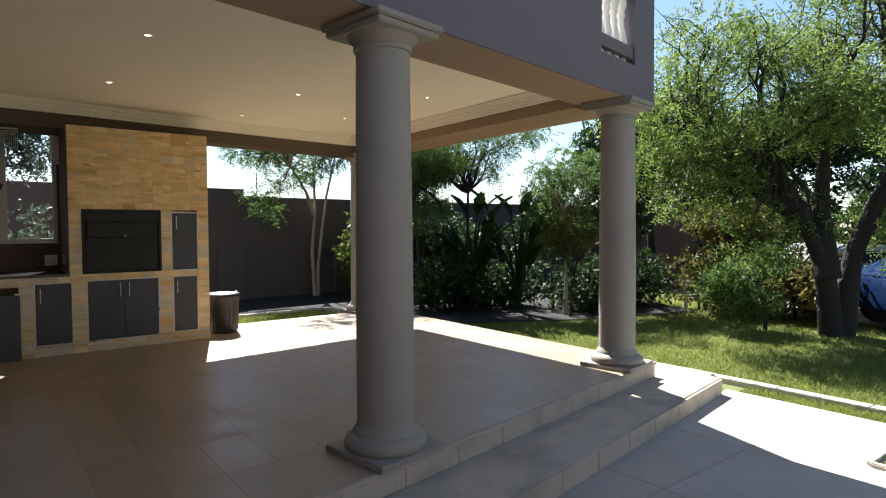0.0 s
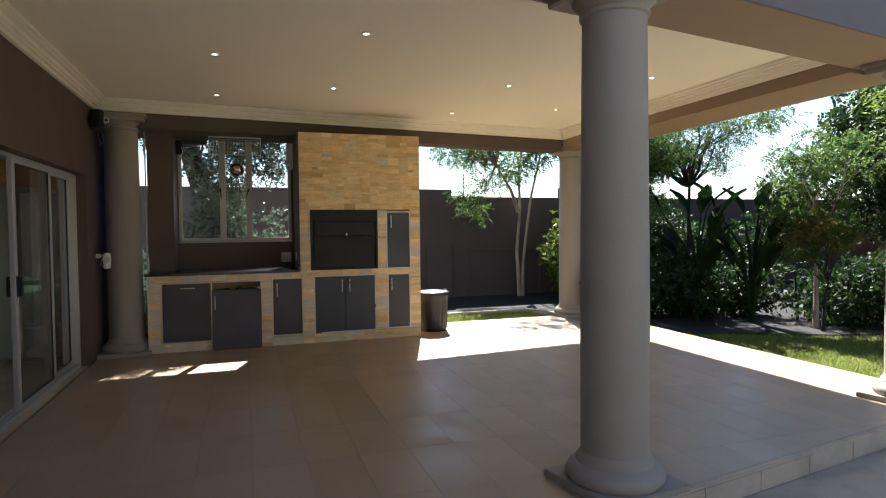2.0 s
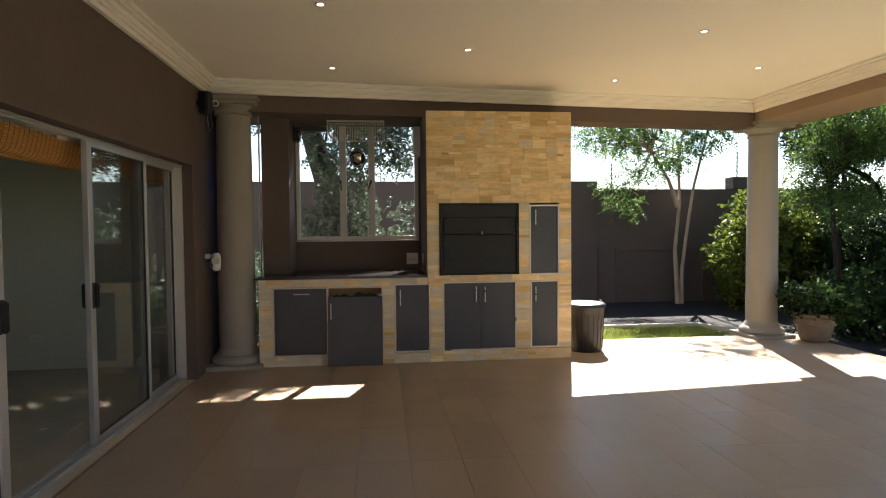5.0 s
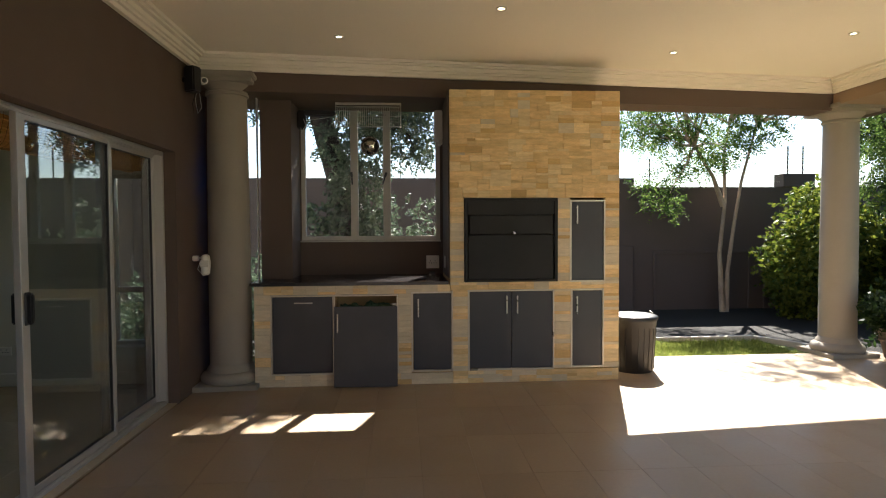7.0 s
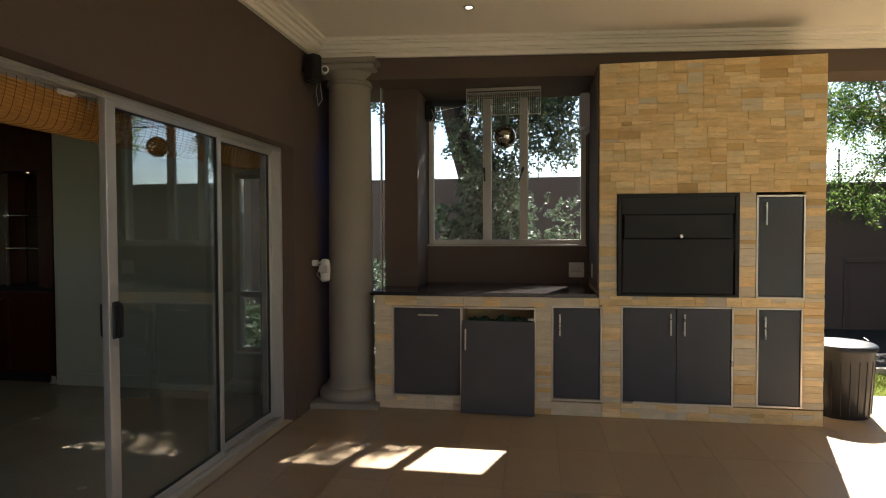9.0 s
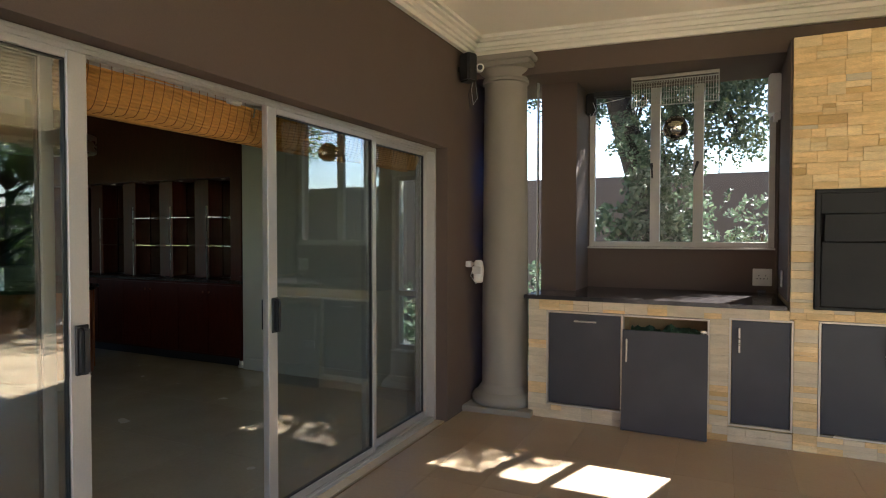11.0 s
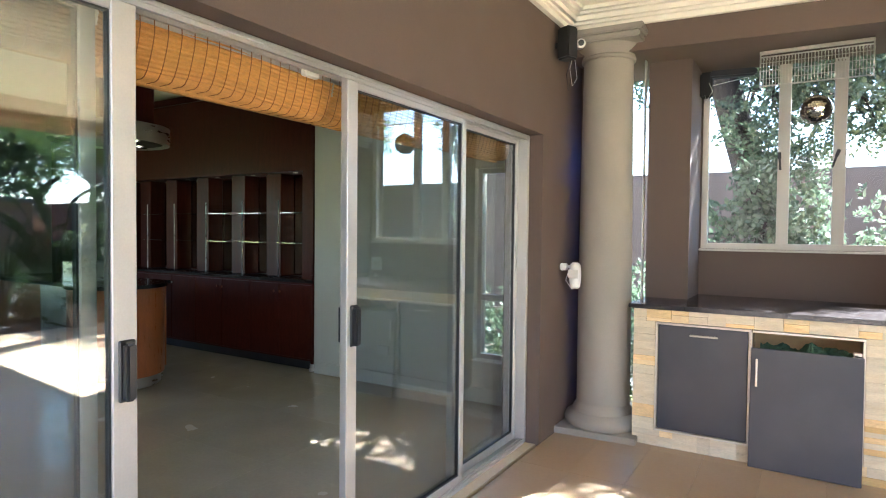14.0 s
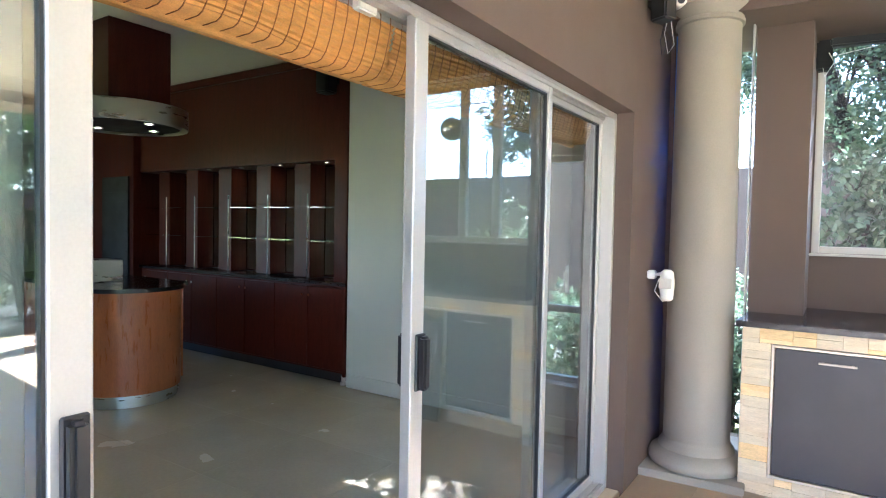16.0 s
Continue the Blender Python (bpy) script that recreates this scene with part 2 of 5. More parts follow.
def part(name, bm, mat, parent, label="", smooth=False):
    return finish(name, bm, mat, parent, label, smooth)


def empty(name, at, label, category, group="", kind=""):
    ob = new(name)
    ob.location = at
    ob.empty_display_size = 0.1
    return tagged(ob, label, category, group, kind)


def structure(name, bm, mat, label, category, smooth=False):
    return tagged(finish(name, bm, mat, None, "", smooth), label, category, "", "structure")


def box(x0, x1, y0, y1, z0, z1, bevel=0.0, bm=None, seg=1):
    bm = bm or bmesh.new()
    vs = bmesh.ops.create_cube(bm, size=1)["verts"]
    for v in vs:
        v.co = Vector(((x0 + x1) / 2 + v.co.x * (x1 - x0), (y0 + y1) / 2 + v.co.y * (y1 - y0), (z0 + z1) / 2 + v.co.z * (z1 - z0)))
    if bevel:
        es = list({e for v in vs for e in v.link_edges})
        bmesh.ops.bevel(bm, geom=es, offset=bevel, segments=seg, affect="EDGES")
    return bm


def prism(points, z0, z1, bevel=0.0, bm=None):
    """A flat polygon (counter-clockwise, seen from above) raised from z0 to z1."""
    bm = bm or bmesh.new()
    low = [bm.verts.new((x, y, z0)) for x, y in points]
    top = [bm.verts.new((x, y, z1)) for x, y in points]
    k = len(points)
    faces = [bm.faces.new(low[::-1]), bm.faces.new(top)]
    for i in range(k):
        faces.append(bm.faces.new((low[i], low[(i + 1) % k], top[(i + 1) % k], top[i])))
    if bevel:
        bmesh.ops.bevel(bm, geom=list({e for f in faces for e in f.edges}), offset=bevel, segments=2, affect="EDGES")
    return bm


def lathe(profile, at=(0, 0, 0), seg=32, bm=None, cap=True):
    """Turns (radius, height) pairs round a vertical axis."""
    bm = bm or bmesh.new()
    rings = []
    for r, z in profile:
        rings.append([bm.verts.new((at[0] + r * math.cos(2 * math.pi * i / seg), at[1] + r * math.sin(2 * math.pi * i / seg), at[2] + z)) for i in range(seg)])
    for a, b in zip(rings, rings[1:]):
        for i in range(seg):
            bm.faces.new((a[i], a[(i + 1) % seg], b[(i + 1) % seg], b[i]))
    if cap:
        bm.faces.new(rings[0][::-1])
        bm.faces.new(rings[-1])
    return bm


def tube(points, radii, seg=6, bm=None):
    """A round limb along points, one radius for each."""
    bm = bm or bmesh.new()
    ps = [Vector(p) for p in points]
    rings = []
    for i, p in enumerate(ps):
        d = (ps[min(i + 1, len(ps) - 1)] - ps[max(i - 1, 0)]).normalized()
        a = d.orthogonal().normalized() if i == 0 else (side - d * side.dot(d)).normalized()
        side = a
        b = d.cross(a)
        r = radii[i] if hasattr(radii, "__len__") else radii
        rings.append([bm.verts.new(p + (a * math.cos(2 * math.pi * j / seg) + b * math.sin(2 * math.pi * j / seg)) * r) for j in range(seg)])
    for a, b in zip(rings, rings[1:]):
        for j in range(seg):
            bm.faces.new((a[j], a[(j + 1) % seg], b[(j + 1) % seg], b[j]))
    bm.faces.new(rings[0][::-1])
    bm.faces.new(rings[-1])
    return bm


def sheet(x0, x1, y, z0, z1):
    """One upright face, for thin panes."""
    bm = bmesh.new()
    bm.faces.new([bm.verts.new(p) for p in ((x0, y, z0), (x1, y, z0), (x1, y, z1), (x0, y, z1))])
    return bm


# ---- plan ----
WX = -1.22                      # outer face of the house wall
DX = -1.375                     # plane of the sliding doors
A, B, C, D = (2.39, 3.25), (5.66, 3.80), (5.60, 9.15), (-0.956, 8.41)
EDGE = 0.17                     # slope of the terrace's front edge in plan


def front(x, off=0.0):
    """y of the line through the front columns, off metres behind it."""
    return 3.25 + EDGE * (x - 2.39) + off


def north(x):
    """y of the face of the north beam."""
    return 8.28 + 0.104 * (x + 1.22)


CZ = 3.03                       # ceiling
BZ = 2.72                       # underside of the north beam
FZ = 2.80                       # underside of the front and east beams
EX0, EX1 = 5.36, 6.07           # east beam, inner and outer face

# ---- ground and terrace ----
GZ = -0.34                      # paving and lawn
bm = bmesh.new()
bmesh.ops.create_grid(bm, x_segments=60, y_segments=60, size=400, matrix=Matrix.Translation((0, 0, 0)))
for v in bm.verts:
    v.co.z = GZ - 0.035
structure("ground", bm, LAWN, "sunlit green lawn with patchy mown grass", "lawn")

TX1 = 6.12                      # east edge of the terrace
TN = lambda x: 9.05 + 0.07 * (x - 3.4)
terrace_outline = [(WX, front(WX, -0.225)), (TX1, front(TX1, -0.225)), (TX1, TN(TX1)), (2.71, TN(2.71)), (2.71, 9.3), (WX, 9.3)]
floor = structure("floor", prism(terrace_outline, -0.45, -0.006), GROUT, "sand coloured tiled terrace floor, half in sunlight", "floor")
nosing = prism([(WX, front(WX, -0.258)), (TX1 + 0.03, front(TX1 + 0.03, -0.258)), (TX1 + 0.03, front(TX1 + 0.03, -0.215)), (WX, front(WX, -0.215))], -0.03, -0.004, 0.006)
part("step_nosing", nosing, STEP, floor)
step_low = prism([(WX, front(WX, -0.82)), (6.62, front(6.62, -0.82)), (6.62, front(6.62, 0.45)), (TX1 + 0.002, front(TX1, 0.45)), (TX1 + 0.002, front(TX1, -0.227)), (WX, front(WX, -0.227))], -0.45, -0.165, 0.008)
structure("step_1", step_low, STEP, "wide worn sandstone step before the terrace", "step")
block = prism([(6.66, front(6.66, -0.62)), (7.0, front(7.0, -0.62)), (7.0, front(7.0, -0.3)), (6.66, front(6.66, -0.3))], -0.45, -0.22, 0.01)
structure("step_2", block, STEP, "low sandstone block at the end of the step", "step")

def riser(x0, x1, off, z0, z1, parent):
    """Facing slabs along a step, slightly uneven."""
    g = random.Random(int(-z0 * 1000))
    x = x0
    while x < x1 - 0.05:
        w = min(0.5, x1 - x)
        d = g.uniform(0.0, 0.004)
        part("riser_slab", prism([(x + 0.0015, front(x, off - 0.02 - d)), (x + w - 0.0015, front(x + w, off - 0.02 - d)), (x + w - 0.0015, front(x + w, off + 0.001)), (x + 0.0015, front(x, off + 0.001))], z0, z1, 0.003), STEP, parent)
        x += w


riser(WX + 0.1, TX1, -0.227, -0.163, -0.033, floor)
riser(WX + 0.1, 6.60, -0.82, GZ + 0.001, -0.175, bpy.data.objects["step_1"])

# paving before the steps
PX1 = 6.85
paving = structure("pavement", prism([(-4, -2.6), (PX1, -2.6), (PX1, front(PX1, -0.8)), (-4, front(-4, -0.8))], -0.5, GZ - 0.008), GROUT, "pale flagstone paving in front of the steps", "paving")

# ---- boundary walls ----
BW = 15.3
bw = box(-14, 5.66, BW, BW + 0.25, -0.6, 2.52)
boundary = structure("wall_boundary", bw, WALLDARK, "tall taupe plastered garden wall in shade", "wall")
structure("wall_boundary_low", box(5.66, 24, BW + 0.01, BW + 0.24, -0.6, 2.33), WALLDARK, "taupe plastered garden wall in shade", "wall")
structure("wall_boundary_pier", box(4.95, 5.62, BW - 0.09, BW - 0.002, -0.5, 1.05, 0.01), WALLDARK, "taupe plastered pier at the foot of the garden wall", "wall")
for x0, x1 in ((6.1, 8.3), (8.6, 11.4)):
    frame_ = bmesh.new()
    box(x0, x1, BW - 0.03, BW + 0.009, 0.88, 0.96, 0.005, frame_)
    box(x0, x0 + 0.06, BW - 0.03, BW + 0.009, -0.35, 0.878, 0.005, frame_)
    box(x1 - 0.06, x1, BW - 0.03, BW + 0.009, -0.35, 0.878, 0.005, frame_)
    part("panel_moulding", frame_, WALLDARK, bpy.data.objects["wall_boundary_low"])
structure("wall_boundary_cap", box(9.0, 9.73, BW - 0.05, BW + 0.3, 2.335, 2.62, 0.01), WALLDARK, "raised taupe wall pier", "wall")


def fence_post(x, h):
    f = empty("electric_fence_post", (x, BW + 0.12, h), "slim metal electric fence post with insulators on the wall", "fence post", "electric fence posts")
    part("post", box(x - 0.012, x + 0.012, BW + 0.11, BW + 0.13, h, h + 0.62), BLACKSTEEL, f)
    for k in range(5):
        part("insulator", lathe([(0.012, 0), (0.022, 0.015), (0.012, 0.03)], (x, BW + 0.095, h + 0.08 + k * 0.11), 8), WHITEPL, f)
    return f


for x, h in ((6.05, 2.33), (9.2, 2.62), (9.55, 2.62), (11.7, 2.33), (3.76, 2.52), (0.62, 2.52)):
    fence_post(x, h)
for k in range(4):
    wire = tube([(-6, BW + 0.09, 2.63 + k * 0.11), (3.76, BW + 0.09, 2.62 + k * 0.11), (6.05, BW + 0.09, 2.45 + k * 0.11), (13, BW + 0.09, 2.45 + k * 0.11)], 0.0016, 4)
    tagged(finish("fence_wire", wire, STEEL), "thin electric fence wire above the garden wall", "wire", "fence wires")

structure("wall_boundary_high", box(-14, -3.3, BW - 0.01, BW + 0.26, 2.522, 4.0), WALLDARK, "raised taupe garden wall beside the kitchen", "wall")

# unseen walls added behind the walk's start, to cut sky light and close the yard
structure("wall_added_south", box(-4.2, 4.6, -3.05, -2.8, -0.5, 4.2), WALLDARK, "plain dark unseen wall, added to hold back sky light", "wall")
structure("wall_added_west", box(-4.2, -3.95, -2.798, 1.548, -0.5, 4.2), WALLDARK, "plain dark unseen wall, added to hold back sky light", "wall")

# ---- house: wall, doors' opening ----
DY0, DY1, DZ = 3.06, 7.825, 2.10
for nm, y0, y1, z0 in (("wall_house_south", 0.2, DY0, -0.5), ("wall_house_north", DY1, 8.70, -0.5), ("wall_house_lintel", DY0, DY1, DZ)):
    structure(nm, box(-1.50, WX, y0, y1, z0, 3.3), BROWN, "taupe plastered house wall round the sliding doors", "wall")
# kitchen shell
structure("floor_kitchen", box(-9.2, -1.24, 1.8, 9.0, -0.45, -0.012), GROUT, "polished sand tile floor of the kitchen", "floor")
structure("ceiling_kitchen", box(-9.2, -1.51, 1.8, 9.0, 3.02, 3.2), CEIL, "plain white kitchen ceiling", "ceiling")
kn = bmesh.new()
KY = 8.50
box(-3.93, -2.10, KY, KY + 0.22, -0.2, 3.02, 0, kn)
box(-2.10, -1.56, KY, KY + 0.22, -0.2, 0.36, 0, kn)
box(-2.10, -1.56, KY, KY + 0.22, 1.98, 3.02, 0, kn)
box(-1.56, -1.502, KY, KY + 0.22, -0.2, 3.02, 0, kn)
structure("wall_kitchen_north", kn, INWALL, "cream painted kitchen wall with a tall window", "wall")
# the opening is out of view, added to let some sky light into the kitchen
kwst = bmesh.new()
for y0, y1, z0, z1 in ((1.8, 3.8, -0.2, 3.02), (6.2, 9.0, -0.2, 3.02), (3.8, 6.2, -0.2, 0.9), (3.8, 6.2, 2.2, 3.02)):
    box(-9.2, -9.0, y0, y1, z0, z1, 0, kwst)
structure("wall_kitchen_west", kwst, INWALL, "cream painted kitchen wall", "wall")
structure("wall_kitchen_south", box(-9.0, -1.51, 1.8, 2.0, -0.2, 3.02), INWALL, "cream painted kitchen wall", "wall")
structure("wall_kitchen_back", box(-9.0, -3.93, 8.9, 9.1, -0.2, 3.02), INWALL, "kitchen wall behind the cabinets", "wall")
structure("baseboard", box(-3.90, -1.56, KY - 0.02, KY - 0.002, 0.0, 0.12, 0.004), INWALL, "cream skirting board", "baseboard")
# kitchen window
kw = empty("window_kitchen", (-1.83, KY + 0.1, 0.36), "tall aluminium window with a lower fixed pane", "window", "", "structure")
for nm, b in (("window_frame", (-2.10, -2.06, 0.36, 1.98)), ("window_frame", (-1.60, -1.56, 0.36, 1.98)), ("window_frame", (-2.06, -1.60, 0.36, 0.40)),
              ("window_frame", (-2.06, -1.60, 1.94, 1.98)), ("window_frame", (-2.06, -1.60, 0.86, 0.91))):
    part(nm, box(b[0], b[1], KY + 0.06, KY + 0.11, b[2], b[3], 0.003), ALU, kw)
for z0, z1 in ((0.40, 0.86), (0.91, 1.94)):
    g = part("pane", box(-2.06, -1.60, KY + 0.083, KY + 0.089, z0, z1), WGLASS, kw)
    g.visible_shadow = False
part("window_sill", box(-2.12, -1.54, KY - 0.03, KY + 0.058, 0.335, 0.358, 0.004), PAINTWHITE, kw)

# ---- sliding doors ----
def glazed_panel(name, y0, y1, x, handle=None, w=0.06, w2=0.045):
    """An aluminium sliding panel in the plane x, stiles w and w2 wide, with an optional handle at a given y."""
    t = empty(name, (x, y0, 0.03), "aluminium framed glass sliding door panel", "sliding door", "sliding door panels")
    part("stile", box(x - 0.019, x + 0.019, y0, y0 + w, 0.03, 2.076, 0.003), ALU, t)
    part("stile", box(x - 0.019, x + 0.019, y1 - w2, y1, 0.03, 2.076, 0.003), ALU, t)
    part("rail", box(x - 0.018, x + 0.018, y0 + w, y1 - w2, 0.03, 0.072, 0.003), ALU, t)
    part("rail", box(x - 0.018, x + 0.018, y0 + w, y1 - w2, 2.036, 2.076, 0.003), ALU, t)
    for a, b, z0, z1 in ((y0 + w, y0 + w + 0.006, 0.072, 2.036), (y1 - w2 - 0.006, y1 - w2, 0.072, 2.036), (y0 + w + 0.006, y1 - w2 - 0.006, 0.072, 0.078), (y0 + w + 0.006, y1 - w2 - 0.006, 2.030, 2.036)):
        part("gasket", box(x - 0.010, x + 0.010, a, b, z0, z1), BLACKPL, t, "black rubber gasket")
    g = part("pane", box(x - 0.003, x + 0.003, y0 + w + 0.001, y1 - w2 - 0.001, 0.073, 2.035), GLASS, t)
    g.visible_shadow = False
    if handle:
        for s in (1, -1):
            h = part("handle", box(x + s * 0.02 - 0.006, x + s * 0.02 + 0.006, handle - 0.024, handle + 0.024, 0.95, 1.125, 0.004), BLACKPL, t, "black plastic pull handle")
            part("grip", box(min(x + s * 0.026, x + s * 0.055), max(x + s * 0.026, x + s * 0.055), handle - 0.02, handle + 0.012, 0.955, 1.12, 0.008, None, 2), BLACKPL, h)
    return t


frame_door = empty("door_1", (DX, DY0, 0), "wide natural aluminium sliding door frame, partly open", "door", "", "structure")
part("jamb", box(DX - 0.06, DX + 0.06, DY1 - 0.034, DY1 - 0.001, 0.0, DZ - 0.002, 0.003), ALU, frame_door)
part("jamb", box(DX - 0.06, DX + 0.06, DY0 + 0.001, DY0 + 0.034, 0.0, DZ - 0.002, 0.003), ALU, frame_door)
part("head", box(DX - 0.06, DX + 0.06, DY0 + 0.034, DY1 - 0.034, 2.080, DZ - 0.002, 0.003), ALU, frame_door)
for dx in (-0.052, 0.0005, 0.054):
    part("head_rib", box(DX + dx - 0.004, DX + dx + 0.004, DY0 + 0.034, DY1 - 0.034, 2.064, 2.0795), ALU, frame_door)
part("track", box(DX - 0.06, DX + 0.06, DY0 + 0.034, DY1 - 0.034, -0.008, 0.016, 0.003), ALU, frame_door)
for dx in (-0.02, 0.025, 0.05):
    part("track_rib", box(DX + dx - 0.004, DX + dx + 0.004, DY0 + 0.034, DY1 - 0.034, 0.0162, 0.028), ALU, frame_door)
glazed_panel("sliding_door_panel", 5.955, 6.96, DX + 0.032, 6.0, 0.066, 0.04)
glazed_panel("sliding_door_panel", 4.05, 5.047, DX + 0.032, 5.015, 0.06, 0.072)
glazed_panel("sliding_door_panel", 6.925, 7.79, DX - 0.024, None, 0.03, 0.04)
glazed_panel("sliding_door_panel", 3.10, 4.965, DX - 0.024, None, 0.06, 0.045)
# slide bolt on the jamb and the sensor on the head
bolt = empty("door_bolt", (DX + 0.058, 7.71, 1.05), "small black slide bolt on the door frame", "bolt")
part("knob", lathe([(0.007, 0), (0.007, 0.03), (0.012, 0.031), (0.012, 0.045)], (0, 0, 0), 10), BLACKPL, bolt).matrix_parent_inverse = pose(-0.045, 0.1, 0, 0, 90, 0)
sensor = empty("door_contact", (DX - 0.03, 5.82, 2.045), "small white magnetic door contact under the frame", "sensor")
part("body", box(DX - 0.045, DX - 0.015, 5.78, 5.86, 2.05, 2.079, 0.005, None, 2), WHITEPL, sensor)


def bamboo_blind(y0, y1, x, zc, r):
    """A blind of thin bamboo slats rolled up into a soft bulge under the lintel."""
    t = empty("bamboo_blind", (x, (y0 + y1) / 2, zc), "rolled-up orange bamboo roller blind with dark cords", "blind", "bamboo blinds")
    n = 46
    outline = []
    for i in range(n + 1):
        a = math.pi * (0.5 - 1.55 * i / n)
        rr = r * (1 + 0.06 * math.sin(5 * a))
        outline.append((x + 0.02 + rr * 0.62 * math.cos(a), zc + rr * math.sin(a)))
    outline = [(x + 0.02, zc + r + 0.12)] + outline
    vs, fs = [], []
    m = 26
    for (xa, za), (xb, zb) in zip(outline, outline[1:]):
        d = math.hypot(xb - xa, zb - za) or 1
        nx, nz = -(zb - za) / d * -0.007, (xb - xa) / d * -0.007
        cx, cz = (xa + xb) / 2 + nx, (za + zb) / 2 + nz
        b = len(vs)
        for j in range(m + 1):
            y = y0 + (y1 - y0) * j / m
            sag = 0.006 * math.sin(y * 5.0) + 0.003 * math.sin(y * 13.0)
            for px, pz in ((xa, za), (cx, cz), (xb, zb)):
                vs.append((px + sag * 0.6, y, pz + sag))
        for j in range(m):
            o = b + j * 3
            fs += [(o, o + 1, o + 4, o + 3), (o + 1, o + 2, o + 5, o + 4)]
    me = bpy.data.meshes.new("slats")
    me.from_pydata(vs, [], fs)
    me.materials.append(BAMBOO)
    ob = new("slats", me)
    ob.parent, ob.matrix_parent_inverse = t, Matrix.Translation(-t.location)
    k = int((y1 - y0) / 0.045)
    for i in range(k):
        y = y0 + (i + 0.5) * (y1 - y0) / k
        sag = 0.006 * math.sin(y * 5.0) + 0.003 * math.sin(y * 13.0)
        pts = [(a + 0.004 * (1 if a > x else -1) + sag * 0.6, y + 0.004 * math.sin(i2 * 0.45), b + sag) for i2, (a, b) in enumerate(outline)][::2]
        part("cord", tube(pts, 0.0016, 4), CORD, t)
    rail = part("bottom_rail", box(x - 0.03, x + 0.0, y0, y1, zc - r * 0.9 - 0.012, zc - r * 0.9 + 0.012, 0.004), BAMBOO, t)
    return t


bamboo_blind(3.2, 4.995, -1.54, 2.05, 0.13)
bamboo_blind(5.0, 5.98, -1.54, 2.05, 0.15)
bamboo_blind(5.99, 6.93, -1.54, 2.05, 0.15)
bamboo_blind(6.95, 7.78, -1.54, 2.05, 0.13)

# ---- ceiling, cornice, beams, upper floor ----
inner = [(WX, front(WX, 0.38)), (EX0, front(EX0, 0.38)), (EX0, north(EX0)), (WX, north(WX))]
structure("ceiling", prism(inner, CZ, CZ + 0.1), CEIL, "ivory painted terrace ceiling", "ceiling")
nb = prism([(WX, north(WX)), (EX1, north(EX1)), (EX1, north(EX1) + 0.34), (2.72, north(2.72) + 0.36), (2.72, north(2.72) + 0.6), (WX, north(WX) + 0.9)], BZ, CZ + 0.1)
structure("beam_north", nb, BROWN, "taupe plastered beam over the braai wall", "beam")
eb = prism([(EX0, front(EX0, 0.38)), (EX1, front(EX1, 0.38)), (EX1, north(EX1) - 0.002), (EX0, north(EX0) - 0.002)], FZ - 0.03, CZ + 0.1)
structure("beam_east", eb, SOFFIT, "tan painted east beam", "beam")
fb = prism([(-1.5, front(-1.5, -0.20)), (EX1, front(EX1, -0.20)), (EX1, front(EX1, 0.378)), (WX + 0.002, front(WX, 0.378)), (-1.5, front(-1.5, 0.378))], FZ, CZ + 0.1)
structure("beam_front", fb, SOFFIT, "tan painted front beam", "beam")
# plum coloured upper fascia with a balustraded opening
FO = -0.225
op0, op1, oz = 4.93, 5.63, 3.14


def front_wall(x0, x1, z0, z1, o0=FO, o1=FO + 0.022, bm=None):
    return prism([(x0, front(x0, o0)), (x1, front(x1, o0)), (x1, front(x1, o1)), (x0, front(x0, o1))], z0, z1, 0, bm)


fascia = bmesh.new()
front_wall(-1.5, EX1 + 0.02, FZ - 0.005, oz, FO, FO + 0.024, fascia)
front_wall(-1.5, op0, oz, 4.4, FO, FO + 0.2, fascia)
front_wall(op1, EX1 + 0.02, oz, 4.4, FO, FO + 0.2, fascia)
front_wall(op0, op1, 3.86, 4.4, FO, FO + 0.2, fascia)
structure("fascia_front", fascia, FASCIA, "plum grey plastered balcony front", "wall")
fe = prism([(EX1 + 0.002, front(EX1, FO + 0.21)), (EX1 + 0.02, front(EX1, FO + 0.21)), (EX1 + 0.02, north(EX1) + 0.33), (EX1 + 0.002, north(EX1) + 0.33)], FZ - 0.005, 4.4)
structure("fascia_east", fe, FASCIA, "plum grey plastered balcony side", "wall")
structure("ceiling_upper_slab", prism([(-9.2, front(-9.2, -0.2)), (EX1, front(EX1, -0.2)), (EX1, north(EX1) + 0.5), (-9.2, north(-9.2) + 0.9)], CZ + 0.18, CZ + 0.3), FASCIA, "concrete slab of the balcony over the terrace", "slab")
structure("wall_upper_floor", box(-9.2, -1.5, 1.8, 8.9, 3.35, 6.2), FASCIA, "plum grey upper storey of the house", "wall")
structure("wall_kitchen_outer", box(-9.2, -1.51, 1.55, 1.79, -0.5, 3.2), BROWN, "taupe plastered outer wall", "wall")


def baluster(x):
    y = front(x, FO + 0.11)
    b = empty("baluster", (x, y, oz), "turned cream stone baluster in the balcony opening", "baluster", "balcony balusters")
    prof = [(0.055, 0.0), (0.055, 0.05), (0.035, 0.07), (0.045, 0.12), (0.062, 0.20), (0.060, 0.26), (0.036, 0.38), (0.030, 0.46), (0.045, 0.50), (0.034, 0.53), (0.05, 0.58), (0.055, 0.60), (0.055, 0.67)]
    part("spindle", lathe(prof, (x, y, oz), 20), CORN, b, "", True)


for i in range(4):
    baluster(op1 - 0.12 - i * 0.155)


